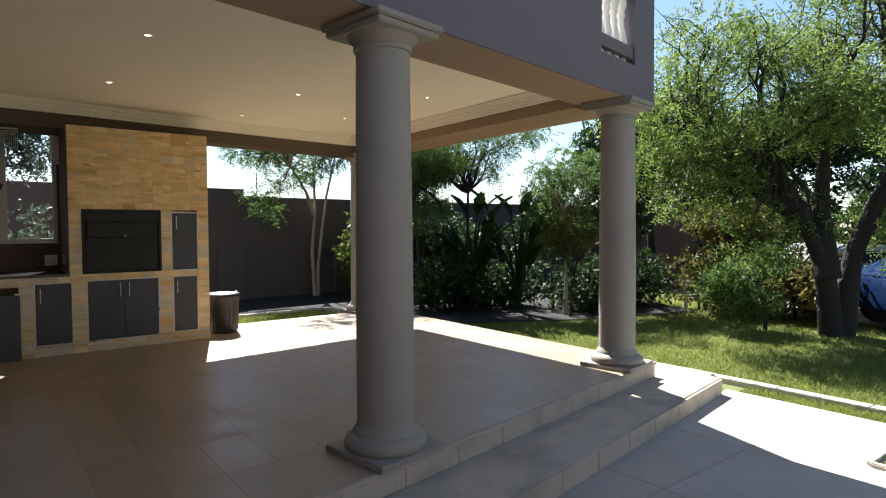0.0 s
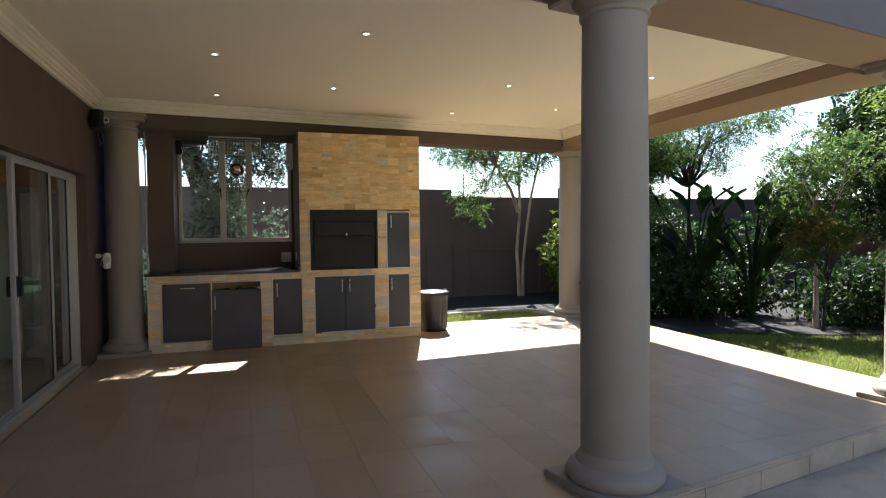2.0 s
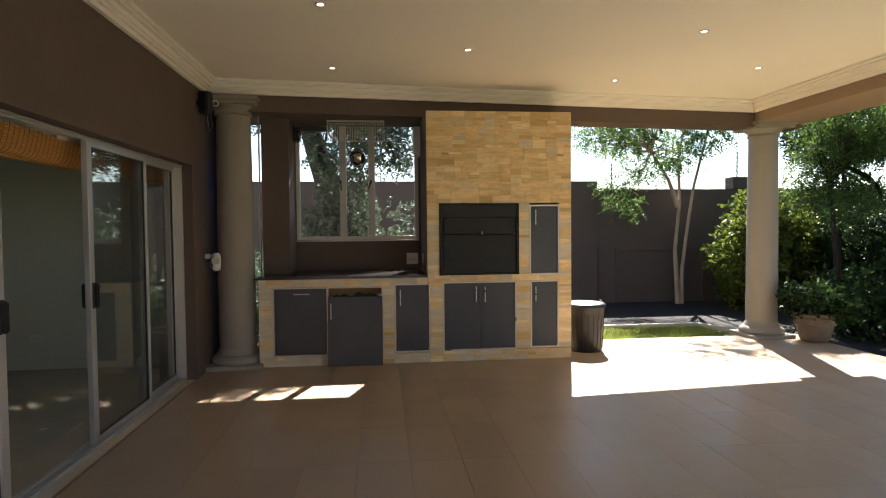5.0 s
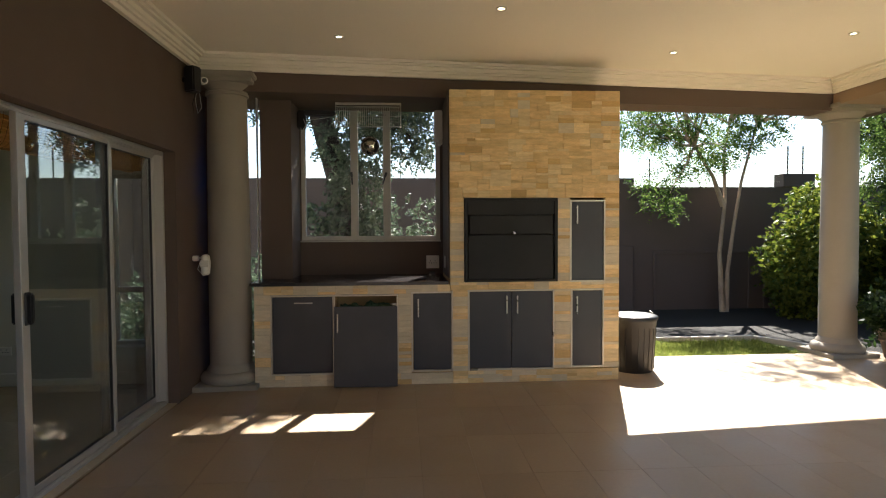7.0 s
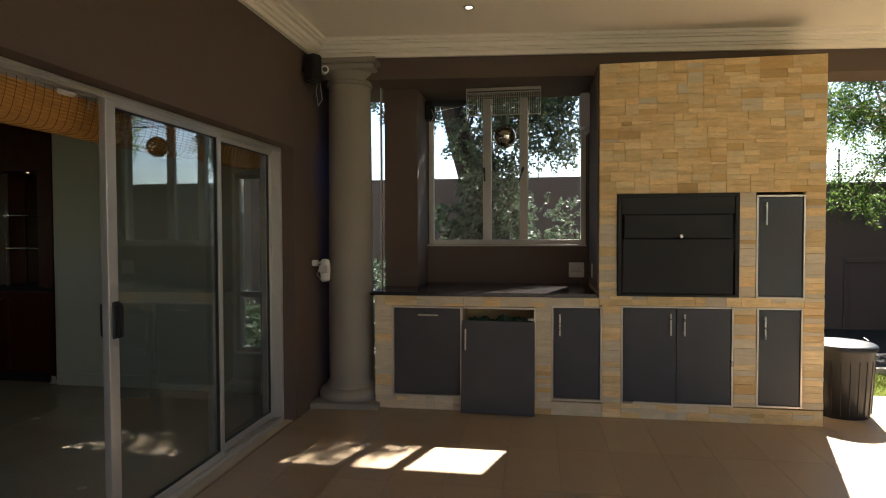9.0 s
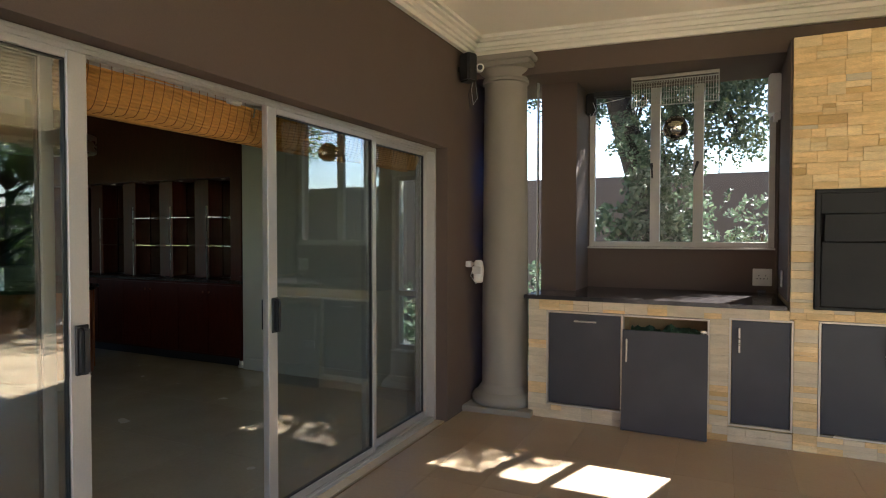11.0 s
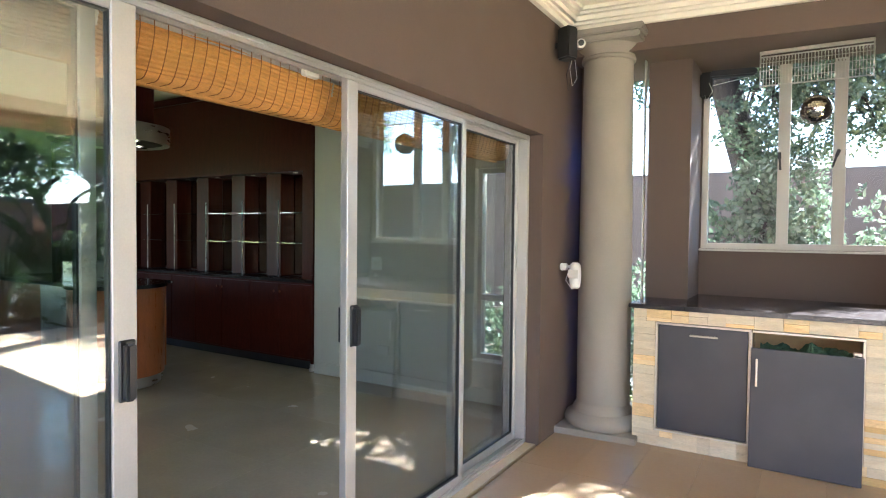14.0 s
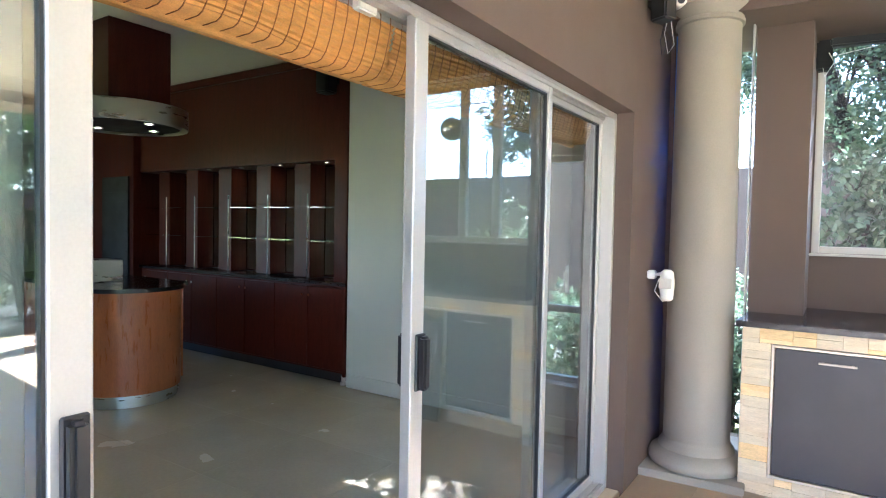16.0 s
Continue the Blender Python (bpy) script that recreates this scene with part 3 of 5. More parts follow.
def cornice(name, p, q, inward):
    """Stepped plaster cornice between two plan points; inward is the plan direction into the room."""
    bm = bmesh.new()
    d = Vector(inward).normalized()
    for depth, z0, z1 in ((0.035, 2.895, 2.93), (0.06, 2.93, 2.95), (0.085, 2.95, 2.985), (0.12, 2.985, 3.002), (0.15, 3.002, CZ - 0.002)):
        e = d * depth
        pts = [p, q, (q[0] + e.x, q[1] + e.y), (p[0] + e.x, p[1] + e.y)]
        area = sum(a[0] * b[1] - b[0] * a[1] for a, b in zip(pts, pts[1:] + pts[:1]))
        prism(pts if area > 0 else pts[::-1], z0, z1, 0, bm)
    structure(name, bm, CORN, "stepped ivory plaster cornice", "cornice")


e_ = 0.003
cornice("trim_cornice_west", (WX + e_, front(WX, 0.39)), (WX + e_, north(WX) - e_), (1, 0))
cornice("trim_cornice_north", (WX + e_, north(WX) - e_), (EX0 - e_, north(EX0) - e_), (0.1, -1))
cornice("trim_cornice_east", (EX0 - e_, front(EX0, 0.39)), (EX0 - e_, north(EX0) - e_), (-1, 0))
cornice("trim_cornice_south", (WX + e_, front(WX, 0.383)), (EX0 - e_, front(EX0, 0.383)), (-0.17, 1))


def downlight(x, y, z=CZ, k=0.75):
    t = empty("downlight", (x, y, z), "small round recessed ceiling downlight, lit", "downlight", "ceiling downlights")
    part("ring", lathe([(0.03 * k, 0.0), (0.056 * k, -0.002), (0.053 * k, -0.008), (0.033 * k, -0.007), (0.03 * k, 0.0)], (x, y, z), 20, None, False), ALUTRIM, t, "", True)
    part("lamp", lathe([(0.001, -0.0035), (0.029 * k, -0.0035), (0.029 * k, -0.001)], (x, y, z), 16), GLOW, t, "warm glowing lamp")


for x, y in ((0.20, 6.04), (1.37, 5.12), (3.20, 6.38), (1.38, 7.01), (0.15, 7.70), (3.11, 7.99), (4.35, 7.40), (4.5, 5.64)):
    downlight(x, y)


# ---- columns ----
def column(at, name="column", z0=0.0, top=BZ, plinth=True):
    c = empty(name, (at[0], at[1], z0), "smooth round greige cast-stone column with a square plinth", "column", "terrace columns")
    x, y = at
    h = top - z0
    a = math.atan(EDGE)
    def square(w, za, zb, bev):
        b = box(-w, w, -w, w, za, zb, bev, None, 2)
        bmesh.ops.transform(b, matrix=Matrix.Translation((x, y, z0)) @ Matrix.Rotation(a if plinth == "skew" else 0.06, 4, "Z"), verts=b.verts)
        return b
    part("plinth", square(0.285, 0.0, 0.045, 0.005), COLUMN, c)
    base = [(0.262, 0.045), (0.272, 0.06), (0.275, 0.085), (0.262, 0.115), (0.235, 0.135), (0.218, 0.145), (0.213, 0.165), (0.198, 0.185), (0.19, 0.205)]
    part("base", lathe(base, (x, y, z0), 48), COLUMN, c, "", True)
    shaft = [(0.19, 0.205)] + [(0.19 - 0.022 * max(0, k / 12 - 0.25) ** 1.4, 0.205 + (h - 0.39) * k / 12) for k in range(13)]
    part("shaft", lathe(shaft, (x, y, z0), 48), COLUMN, c, "", True)
    r = shaft[-1][0]
    t = h - 0.185
    cap = [(r, t), (r + 0.016, t + 0.006), (r + 0.016, t + 0.026), (r + 0.006, t + 0.034), (r + 0.012, t + 0.05), (r + 0.04, t + 0.075), (r + 0.052, t + 0.09), (r + 0.056, t + 0.10)]
    part("capital", lathe(cap, (x, y, z0), 48), COLUMN, c, "", True)
    part("abacus", square(0.262, h - 0.086, h - 0.045, 0.008), COLUMN, c)
    part("abacus_top", square(0.285, h - 0.045, h - 0.001, 0.008), COLUMN, c)


column(A, top=FZ, plinth="skew")
column(B, top=FZ, plinth="skew")
column(C, top=2.79)
column(D, top=2.86)

# ---- braai wall and counter ----
SY = 8.24
openings = {"flap": (-0.54, 0.01, 0.12, 0.83), "gap": (0.03, 0.60, 0.12, 0.83), "door3": (0.75, 1.11, 0.13, 0.85), "door4": (1.28, 2.07, 0.13, 0.86),
            "door5": (2.26, 2.55, 0.14, 0.86), "door6": (2.25, 2.56, 0.955, 1.70)}
BRX0, BRX1, BRZ0, BRZ1 = 1.24, 2.11, 0.955, 1.72
SX0, SX1, SZ = -0.70, 2.71, 2.735
braai = empty("braai_wall", (1.9, 8.7, 0), "honey sandstone clad braai wall with grey doors", "fireplace")
core = bmesh.new()
yb = SY + 0.028
for x0, x1, z0, z1 in ((1.10, 2.71, 1.74, SZ), (1.10, 1.23, 0.9, 1.74), (2.12, 2.245, 0.9, 1.74), (2.565, 2.71, 0.9, 1.74), (1.10, 2.71, 0.865, 0.948),
                       (1.115, 1.275, 0.12, 0.865), (2.075, 2.255, 0.12, 0.865), (2.555, 2.71, 0.12, 0.865), (1.115, 2.71, -0.005, 0.12)):
    box(x0, x1, yb, 8.62, z0, z1, 0, core)
box(1.10, 2.71, 8.62, 9.28, -0.005, SZ, 0, core)
box(1.115, 2.70, 8.5, 8.63, 0.0, 1.75, 0, core)
part("core", core, MORTAR, braai)
part("painted_side", box(1.085, 1.098, SY + 0.012, 9.19, 0.99, SZ - 0.002), BROWN, braai, "taupe painted side of the chimney")
counter = empty("outdoor_counter", (0.2, 8.7, 0), "sandstone clad outdoor counter with grey cabinet doors", "counter")
cc = bmesh.new()
for x0, x1, z0, z1 in ((-0.70, 1.098, 0.865, 0.93), (-0.70, -0.548, 0.0, 0.865), (0.608, 0.742, 0.0, 0.865), (-0.548, 0.608, 0.0, 0.112), (0.742, 1.098, 0.0, 0.122), (-0.005, 0.024, 0.112, 0.865)):
    box(x0, x1, yb, 8.68, z0, z1, 0, cc)
box(-0.70, 1.098, 8.60, 8.684, 0.0, 0.93, 0, cc)
part("core", cc, MORTAR, counter)
tagged(finish("granite_worktop", box(-0.735, 1.083, SY - 0.02, 9.188, 0.931, 0.962, 0.004, None, 2), GRANITE), "polished black granite worktop with a sunlit patch", "worktop")


def door_leaf(t, name, o, handle, label, knock=0.0):
    x0, x1, z0, z1 = o
    f = 0.014
    tr = part("trim", box(x0 - f, x1 + f, SY - 0.006, SY + 0.05, z1, z1 + f, 0.002), ALUTRIM, t, "satin aluminium edge trim")
    part("trim", box(x0 - f, x1 + f, SY - 0.006, SY + 0.05, z0 - f, z0, 0.002), ALUTRIM, t)
    part("trim", box(x0 - f, x0, SY - 0.006, SY + 0.05, z0, z1, 0.002), ALUTRIM, t)
    part("trim", box(x1, x1 + f, SY - 0.006, SY + 0.05, z0, z1, 0.002), ALUTRIM, t)
    leaves = [(x0 + 0.004, x1 - 0.004)] if name != "door4" else [(x0 + 0.004, (x0 + x1) / 2 - 0.002), ((x0 + x1) / 2 + 0.002, x1 - 0.004)]
    for i, (a, b) in enumerate(leaves):
        d = part("door", box(a, b, SY + 0.004, SY + 0.024, z0 + 0.004, z1 - 0.004, 0.002), GREYDOOR, t, "slate grey laminate door")
        bar_handle(d, *(handle[i]))


def bar_handle(d, x, z, along, length=0.17):
    """A slim steel bar on two studs."""
    y = SY - 0.024
    if along == "z":
        part("handle", box(x - 0.006, x + 0.006, y - 0.006, y + 0.006, z - length, z, 0.003), STEEL, d, "slim brushed steel bar handle")
        for zz in (z - length + 0.02, z - 0.02):
            part("stud", box(x - 0.004, x + 0.004, y + 0.006, SY + 0.0035, zz - 0.004, zz + 0.004), STEEL, d)
    else:
        part("handle", box(x - length / 2, x + length / 2, y - 0.006, y + 0.006, z - 0.006, z + 0.006, 0.003), STEEL, d, "slim brushed steel bar handle")
        for xx in (x - length / 2 + 0.02, x + length / 2 - 0.02):
            part("stud", box(xx - 0.004, xx + 0.004, y + 0.006, SY + 0.0035, z - 0.004, z + 0.004), STEEL, d)


door_leaf(counter, "flap", openings["flap"], [(-0.25, 0.775, "x")], "")
door_leaf(counter, "door3", openings["door3"], [(0.80, 0.80, "z")], "")
door_leaf(braai, "door4", openings["door4"], [(1.63, 0.82, "z"), (1.73, 0.82, "z")], "")
door_leaf(braai, "door5", openings["door5"], [(2.30, 0.81, "z")], "")
door_leaf(braai, "door6", openings["door6"], [(2.30, 1.66, "z")], "")
# open compartment: aluminium trim, hinge, cloth inside
x0, x1, z0, z1 = openings["gap"]
for b in ((x0, x1 + 0.014, z1, z1 + 0.014), (x1, x1 + 0.014, z0, z1), (x0, x1 + 0.014, z0 - 0.014, z0), (x0 - 0.014, x0, z0, z1)):
    part("trim", box(b[0], b[1], SY - 0.006, SY + 0.05, b[2], b[3], 0.002), ALUTRIM, counter)
hinge = part("hinge", box(x1 - 0.045, x1 - 0.002, SY + 0.008, SY + 0.03, 0.70, 0.76, 0.004), STEEL, counter, "steel cabinet hinge")
part("hinge_cup", lathe([(0.016, 0), (0.016, 0.012), (0.010, 0.014)], (x1 - 0.03, SY + 0.02, 0.735), 12), STEEL, hinge)
cloth = bmesh.new()
bmesh.ops.create_grid(cloth, x_segments=28, y_segments=18, size=0.5)
for v in cloth.verts:
    u, w = v.co.x, v.co.y
    k = noise.noise((u * 6, w * 6, 3.1)) * 0.09 + noise.noise((u * 15, w * 15, 1.7)) * 0.03
    v.co = Vector((0.315 + u * 0.5, 8.42 + w * 0.24, 0.725 + k - 0.25 * w * w))
bmesh.ops.solidify(cloth, geom=cloth.faces[:], thickness=0.006)
tagged(finish("green_cloth", cloth, GREENCLOTH, None, "", True), "crumpled dark green cloth stuffed into the open cupboard", "cloth")
# the loose cupboard door, leaning before the open compartment
loose = empty("loose_cupboard_door", (0.315, 8.19, 0.0), "loose slate grey cupboard door leaning against the counter", "cupboard door")
leaf = box(-0.29, 0.29, -0.009, 0.009, 0.0, 0.735, 0.002)
lean = pose(0.315, 8.165, 0.004, -4.6, 0, -1.2)
bmesh.ops.transform(leaf, matrix=lean, verts=leaf.verts)
pl = part("panel", leaf, GREYDOOR, loose)
hb = box(-0.262, -0.25, -0.042, -0.03, 0.50, 0.67, 0.003)
for zz in (0.52, 0.65):
    box(-0.26, -0.252, -0.03, -0.0085, zz - 0.004, zz + 0.004, 0, hb)
bmesh.ops.transform(hb, matrix=lean, verts=hb.verts)
part("handle", hb, STEEL, pl, "slim brushed steel bar handle")

# braai box: black steel hatch with two flaps
hatch = empty("braai_hatch", ((BRX0 + BRX1) / 2, SY, BRZ0), "black steel braai door closed over the fire", "fire door")
for b in ((BRX0 - 0.005, BRX1 + 0.005, BRZ1 - 0.012, BRZ1 + 0.012), (BRX0 - 0.005, BRX1 + 0.005, BRZ0 - 0.006, BRZ0 + 0.014)):
    part("frame", box(b[0], b[1], SY - 0.02, SY + 0.06, b[2], b[3], 0.003), BLACKSTEEL, hatch)
for b in ((BRX0 - 0.005, BRX0 + 0.025), (BRX1 - 0.025, BRX1 + 0.005)):
    part("frame", box(b[0], b[1], SY - 0.02, SY + 0.06, BRZ0 + 0.014, BRZ1 - 0.012, 0.003), BLACKSTEEL, hatch)
part("hood_plate", box(BRX0 + 0.025, BRX1 - 0.025, SY - 0.012, SY + 0.02, 1.575, BRZ1 - 0.012, 0.003), BLACKSTEEL, hatch)
up = part("upper_flap", box(BRX0 + 0.045, BRX1 - 0.04, SY - 0.02, SY + 0.0, 1.395, 1.572, 0.003), BLACKSTEEL, hatch)
part("lower_flap", box(BRX0 + 0.03, BRX1 - 0.035, SY - 0.014, SY + 0.004, 0.972, 1.39, 0.003), BLACKSTEEL, hatch)
kn_ = lathe([(0.006, 0), (0.006, 0.02), (0.015, 0.022), (0.017, 0.034), (0.010, 0.042)], (0, 0, 0), 16)
bmesh.ops.transform(kn_, matrix=pose(1.695, SY - 0.019, 1.408, 90, 0, 0), verts=kn_.verts)
part("knob", kn_, CHROME, up, "round chrome knob", True)
ch = bmesh.new()
for k in range(9):
    tube([(2.075 + 0.004 * math.sin(k), SY - 0.026, 1.50 - k * 0.022), (2.075 + 0.005 * math.cos(k), SY - 0.026, 1.485 - k * 0.022)], 0.004, 5, ch)
part("latch_chain", ch, BLACKPL, hatch)
part("back_plate", box(BRX0, BRX1, 8.45, 8.46, 0.95, 1.73), BLACKSTEEL, hatch)

# recess behind the counter: pier, window wall
for nm, x0, x1, y0, z0, z1 in (("wall_recess_pier", -0.73, -0.43, 8.70, 0.0, BZ + 0.1), ("wall_recess_low", -0.43, 1.10, 9.19, 0.0, 1.33), ("wall_recess_head", -0.43, 1.10, 9.19, 2.80, 3.1),
                               ("wall_recess_west", -0.43, -0.42, 9.19, 1.33, 2.80), ("wall_recess_east", 1.07, 1.10, 9.19, 1.33, 2.80)):
    structure(nm, box(x0, x1, y0, 9.40, z0, z1), BROWN, "taupe plastered recess wall round the window over the counter", "wall")
win = empty("window_1", (0.32, 9.22, 1.33), "three-pane aluminium window with black latches", "window", "", "structure")
WY = 9.235
for b in ((-0.42, -0.375, 1.33, 2.80), (1.025, 1.07, 1.33, 2.80), (-0.375, 1.025, 1.33, 1.375), (-0.375, 1.025, 2.74, 2.80), (0.105, 0.185, 1.375, 2.74), (0.455, 0.535, 1.375, 2.74)):
    part("window_frame", box(b[0], b[1], WY - 0.025, WY + 0.03, b[2], b[3], 0.003), PAINTWHITE, win)
for a, b in ((-0.375, 0.105), (0.185, 0.455), (0.535, 1.025)):
    g = part("pane", sheet(a, b, WY, 1.375, 2.74), WGLASS, win)
    g.visible_shadow = False
part("window_sill", box(-0.43, 1.075, 9.165, 9.2095, 1.312, 1.3285, 0.003), PAINTWHITE, win)
for x, a in ((0.118, 4), (0.478, -18)):
    h = box(-0.008, 0.008, -0.012, 0.0, -0.09, 0.02, 0.003)
    box(-0.012, 0.012, -0.008, 0.004, -0.005, 0.045, 0.003, h)
    bmesh.ops.transform(h, matrix=pose(x, WY - 0.026, 2.02, 0, -a, 0), verts=h.verts)
    part("latch", h, BLACKPL, win, "black casement latch")
# narrow glazed strip behind the corner column
slit = empty("window_2", (-0.97, 8.62, 0), "narrow full-height fixed window strip", "window", "", "structure")
for b in ((-1.218, -1.19), (-0.744, -0.732)):
    part("window_frame", box(b[0], b[1], 8.60, 8.64, 0.0, BZ, 0.003), ALU if b[0] > -1 else BROWN, slit)
g = part("pane", sheet(-0.95, -0.744, 8.62, 0.03, BZ), WGLASS, slit)
g.visible_shadow = False
part("window_frame", box(-0.985, -0.95, 8.60, 8.64, 0.03, BZ, 0.003), BROWN, slit)
part("panel", box(-1.19, -0.985, 8.612, 8.628, 0.03, BZ), BLUEGLASS, slit, "translucent blue sheet panel")
part("window_frame", box(-1.19, -0.744, 8.60, 8.64, 0.0, 0.03, 0.003), ALU, slit)

# ---- vegetation ----
rng = np.random.default_rng(7)


def mesh_quads(name, verts, faces, mat, parent, label="", smooth=False):
    me = bpy.data.meshes.new(name)
    me.from_pydata(verts.reshape(-1, 3).tolist() if hasattr(verts, "reshape") else verts, [], faces)
    me.materials.append(mat)
    ob = new(name, me)
    if parent:
        ob.parent, ob.matrix_parent_inverse = parent, Matrix.Translation(-parent.location)
    if label:
        ob["label"] = label
    return ob


def unit(v):
    return v / np.maximum(np.linalg.norm(v, axis=-1, keepdims=True), 1e-6)


def leaf_quads(centres, direction, length, width, up=None):
    """Pointed leaves as folded diamonds: 4 corners each."""
    n = len(centres)
    d = unit(direction)
    r = unit(rng.normal(size=(n, 3))) if up is None else unit(up + rng.normal(size=(n, 3)) * 0.35)
    s = unit(np.cross(d, r))
    l = (length * rng.uniform(0.7, 1.25, n))[:, None]
    w = (width * rng.uniform(0.7, 1.2, n))[:, None]
    p0, p2 = centres, centres + d * l
    mid = centres + d * l * 0.45
    return np.stack([p0, mid + s * w, p2, mid - s * w], 1)


def crown_mesh(name, blobs, sprays, mat, parent, leaflets=10, spray=0.3, leaf=0.06, width=0.016, droop=0.25, label=""):
    """Many compound leaves round the outside of uneven lobes. blobs: (x, y, z, rx, ry, rz)."""
    out = []
    vol = np.array([b[3] * b[4] + b[5] * b[3] for b in blobs])
    counts = np.maximum(6, (sprays * vol / vol.sum()).astype(int))
    for b, n in zip(blobs, counts):
        d = unit(rng.normal(size=(n, 3)))
        rad = rng.uniform(0.25, 1.0, n) ** 0.5
        lump = 1 + 0.25 * np.sin(d[:, 0] * 5 + b[0]) * np.sin(d[:, 1] * 6 + b[1]) + 0.15 * np.sin(d[:, 2] * 9 + b[2])
        c = np.array(b[:3]) + d * np.array(b[3:]) * (rad * lump)[:, None]
        axis = unit(d * 0.8 + rng.normal(size=(n, 3)) * 0.6 + np.array([0, 0, -droop]))
        side = unit(np.cross(axis, rng.normal(size=(n, 3))))
        for k in range(leaflets):
            f = (k // 2 + 1) / (leaflets / 2)
            s = 1 if k % 2 else -1
            base = c + axis * (spray * f) + np.array([0, 0, -0.12 * spray * f * f])
            dirn = side * s + axis * 0.55 + rng.normal(size=(n, 3)) * 0.18
            out.append(leaf_quads(base, dirn, leaf, width))
    v = np.concatenate(out).reshape(-1, 3)
    q = len(v) // 4
    faces = np.arange(q * 4).reshape(q, 4).tolist()
    return mesh_quads(name, v, faces, mat, parent, label)


def limbs(name, start, ends, r0, mat, parent, bend=0.25, twigs=3, seg=6):
    """Limbs from one point to several, each with side twigs."""
    bm = bmesh.new()
    s = Vector(start)
    for e in ends:
        e = Vector(e)
        n = 6
        d = e - s
        off = Vector(rng.normal(size=3)) * d.length * bend * 0.4
        pts = [s + d * (i / n) + off * math.sin(math.pi * i / n) + Vector(rng.normal(size=3)) * d.length * 0.02 * (0 < i < n) + Vector((0, 0, 0.1 * d.length * math.sin(math.pi * i / n))) for i in range(n + 1)]
        tube(pts, [r0 * (1 - 0.85 * i / n) for i in range(n + 1)], seg, bm)
        for k in range(twigs):
            i = 2 + k % 4
            q = pts[i]
            t = q + (d.normalized() + Vector(rng.normal(size=3)) * 0.7).normalized() * d.length * rng.uniform(0.25, 0.5)
            m_ = (q + t) / 2 + Vector(rng.normal(size=3)) * 0.05 * d.length
            tube([q, m_, t], [r0 * 0.38 * (1 - i / 8), r0 * 0.22, r0 * 0.06], 5, bm)
    return part(name, bm, mat, parent, "", True)


def tree(name, base, trunks, blobs, sprays, leafmat, bark, label, category="tree", r=0.1, limb_r=0.05, twigs=3, **kw):
    """trunks: lists of points. Limbs run from each trunk's end to the lobes nearest it."""
    t = empty(name, base, label, category)
    ends = [tr[-1] for tr in trunks]
    for tr in trunks:
        n = len(tr)
        bm = tube(tr, [r * (1.25 if i == 0 else 1 - 0.5 * i / (n - 1)) for i in range(n)], 12)
        part("trunk", bm, bark, t, "", True)
    for i, e in enumerate(ends):
        mine = [b[:3] for b in blobs if min(range(len(ends)), key=lambda j: (Vector(ends[j]) - Vector(b[:3])).length) == i]
        if mine:
            limbs("branch_work", e, mine, limb_r, bark, t, twigs=twigs)
    crown_mesh("crown", blobs, sprays, leafmat, t, **kw)
    return t


def scatter(cx, cy, cz, sx, sy, sz, n, r0, r1, seed, flat=0.7):
    g = np.random.default_rng(seed)
    out = []
    while len(out) < n:
        p = g.uniform(-1, 1, 3)
        if np.linalg.norm(p) > 1:
            continue
        rr = g.uniform(r0, r1)
        out.append((cx + p[0] * sx, cy + p[1] * sy, cz + p[2] * sz, rr, rr, rr * flat))
    return out


Z0 = GZ - 0.03
# big shade tree on the lawn
bt = (11.62, 3.8, Z0)
tree("shade_tree", bt, [[bt, (11.5, 3.9, 0.8), (11.2, 4.15, 1.7), (10.75, 4.5, 2.7)], [(11.75, 3.72, Z0), (11.85, 3.6, 1.0), (12.2, 3.25, 2.2), (12.6, 2.9, 3.1)], [(11.5, 3.85, 0.6), (11.6, 4.0, 1.8), (11.7, 4.0, 3.0)], [(11.2, 4.15, 1.7), (11.0, 4.9, 2.2), (10.6, 5.5, 2.9)]],
     scatter(10.7, 4.9, 3.6, 2.2, 1.9, 1.7, 44, 0.3, 0.6, 3, 0.38) + scatter(12.5, 2.6, 4.4, 2.6, 2.6, 2.3, 44, 0.4, 0.75, 4, 0.38) + scatter(9.9, 5.3, 2.05, 0.9, 0.9, 0.4, 8, 0.22, 0.4, 41, 0.35) + scatter(10.9, 4.6, 1.6, 0.9, 0.7, 0.6, 8, 0.22, 0.38, 42, 0.35) + scatter(12.6, 2.9, 1.5, 0.8, 0.7, 0.8, 14, 0.25, 0.42, 43, 0.5),
     6800, LEAF_A, BARK, "large spreading tree with feathery green leaves and a dark forked trunk", r=0.17, limb_r=0.05, twigs=6, leaflets=14, spray=0.38, leaf=0.08, width=0.0145, droop=0.4)
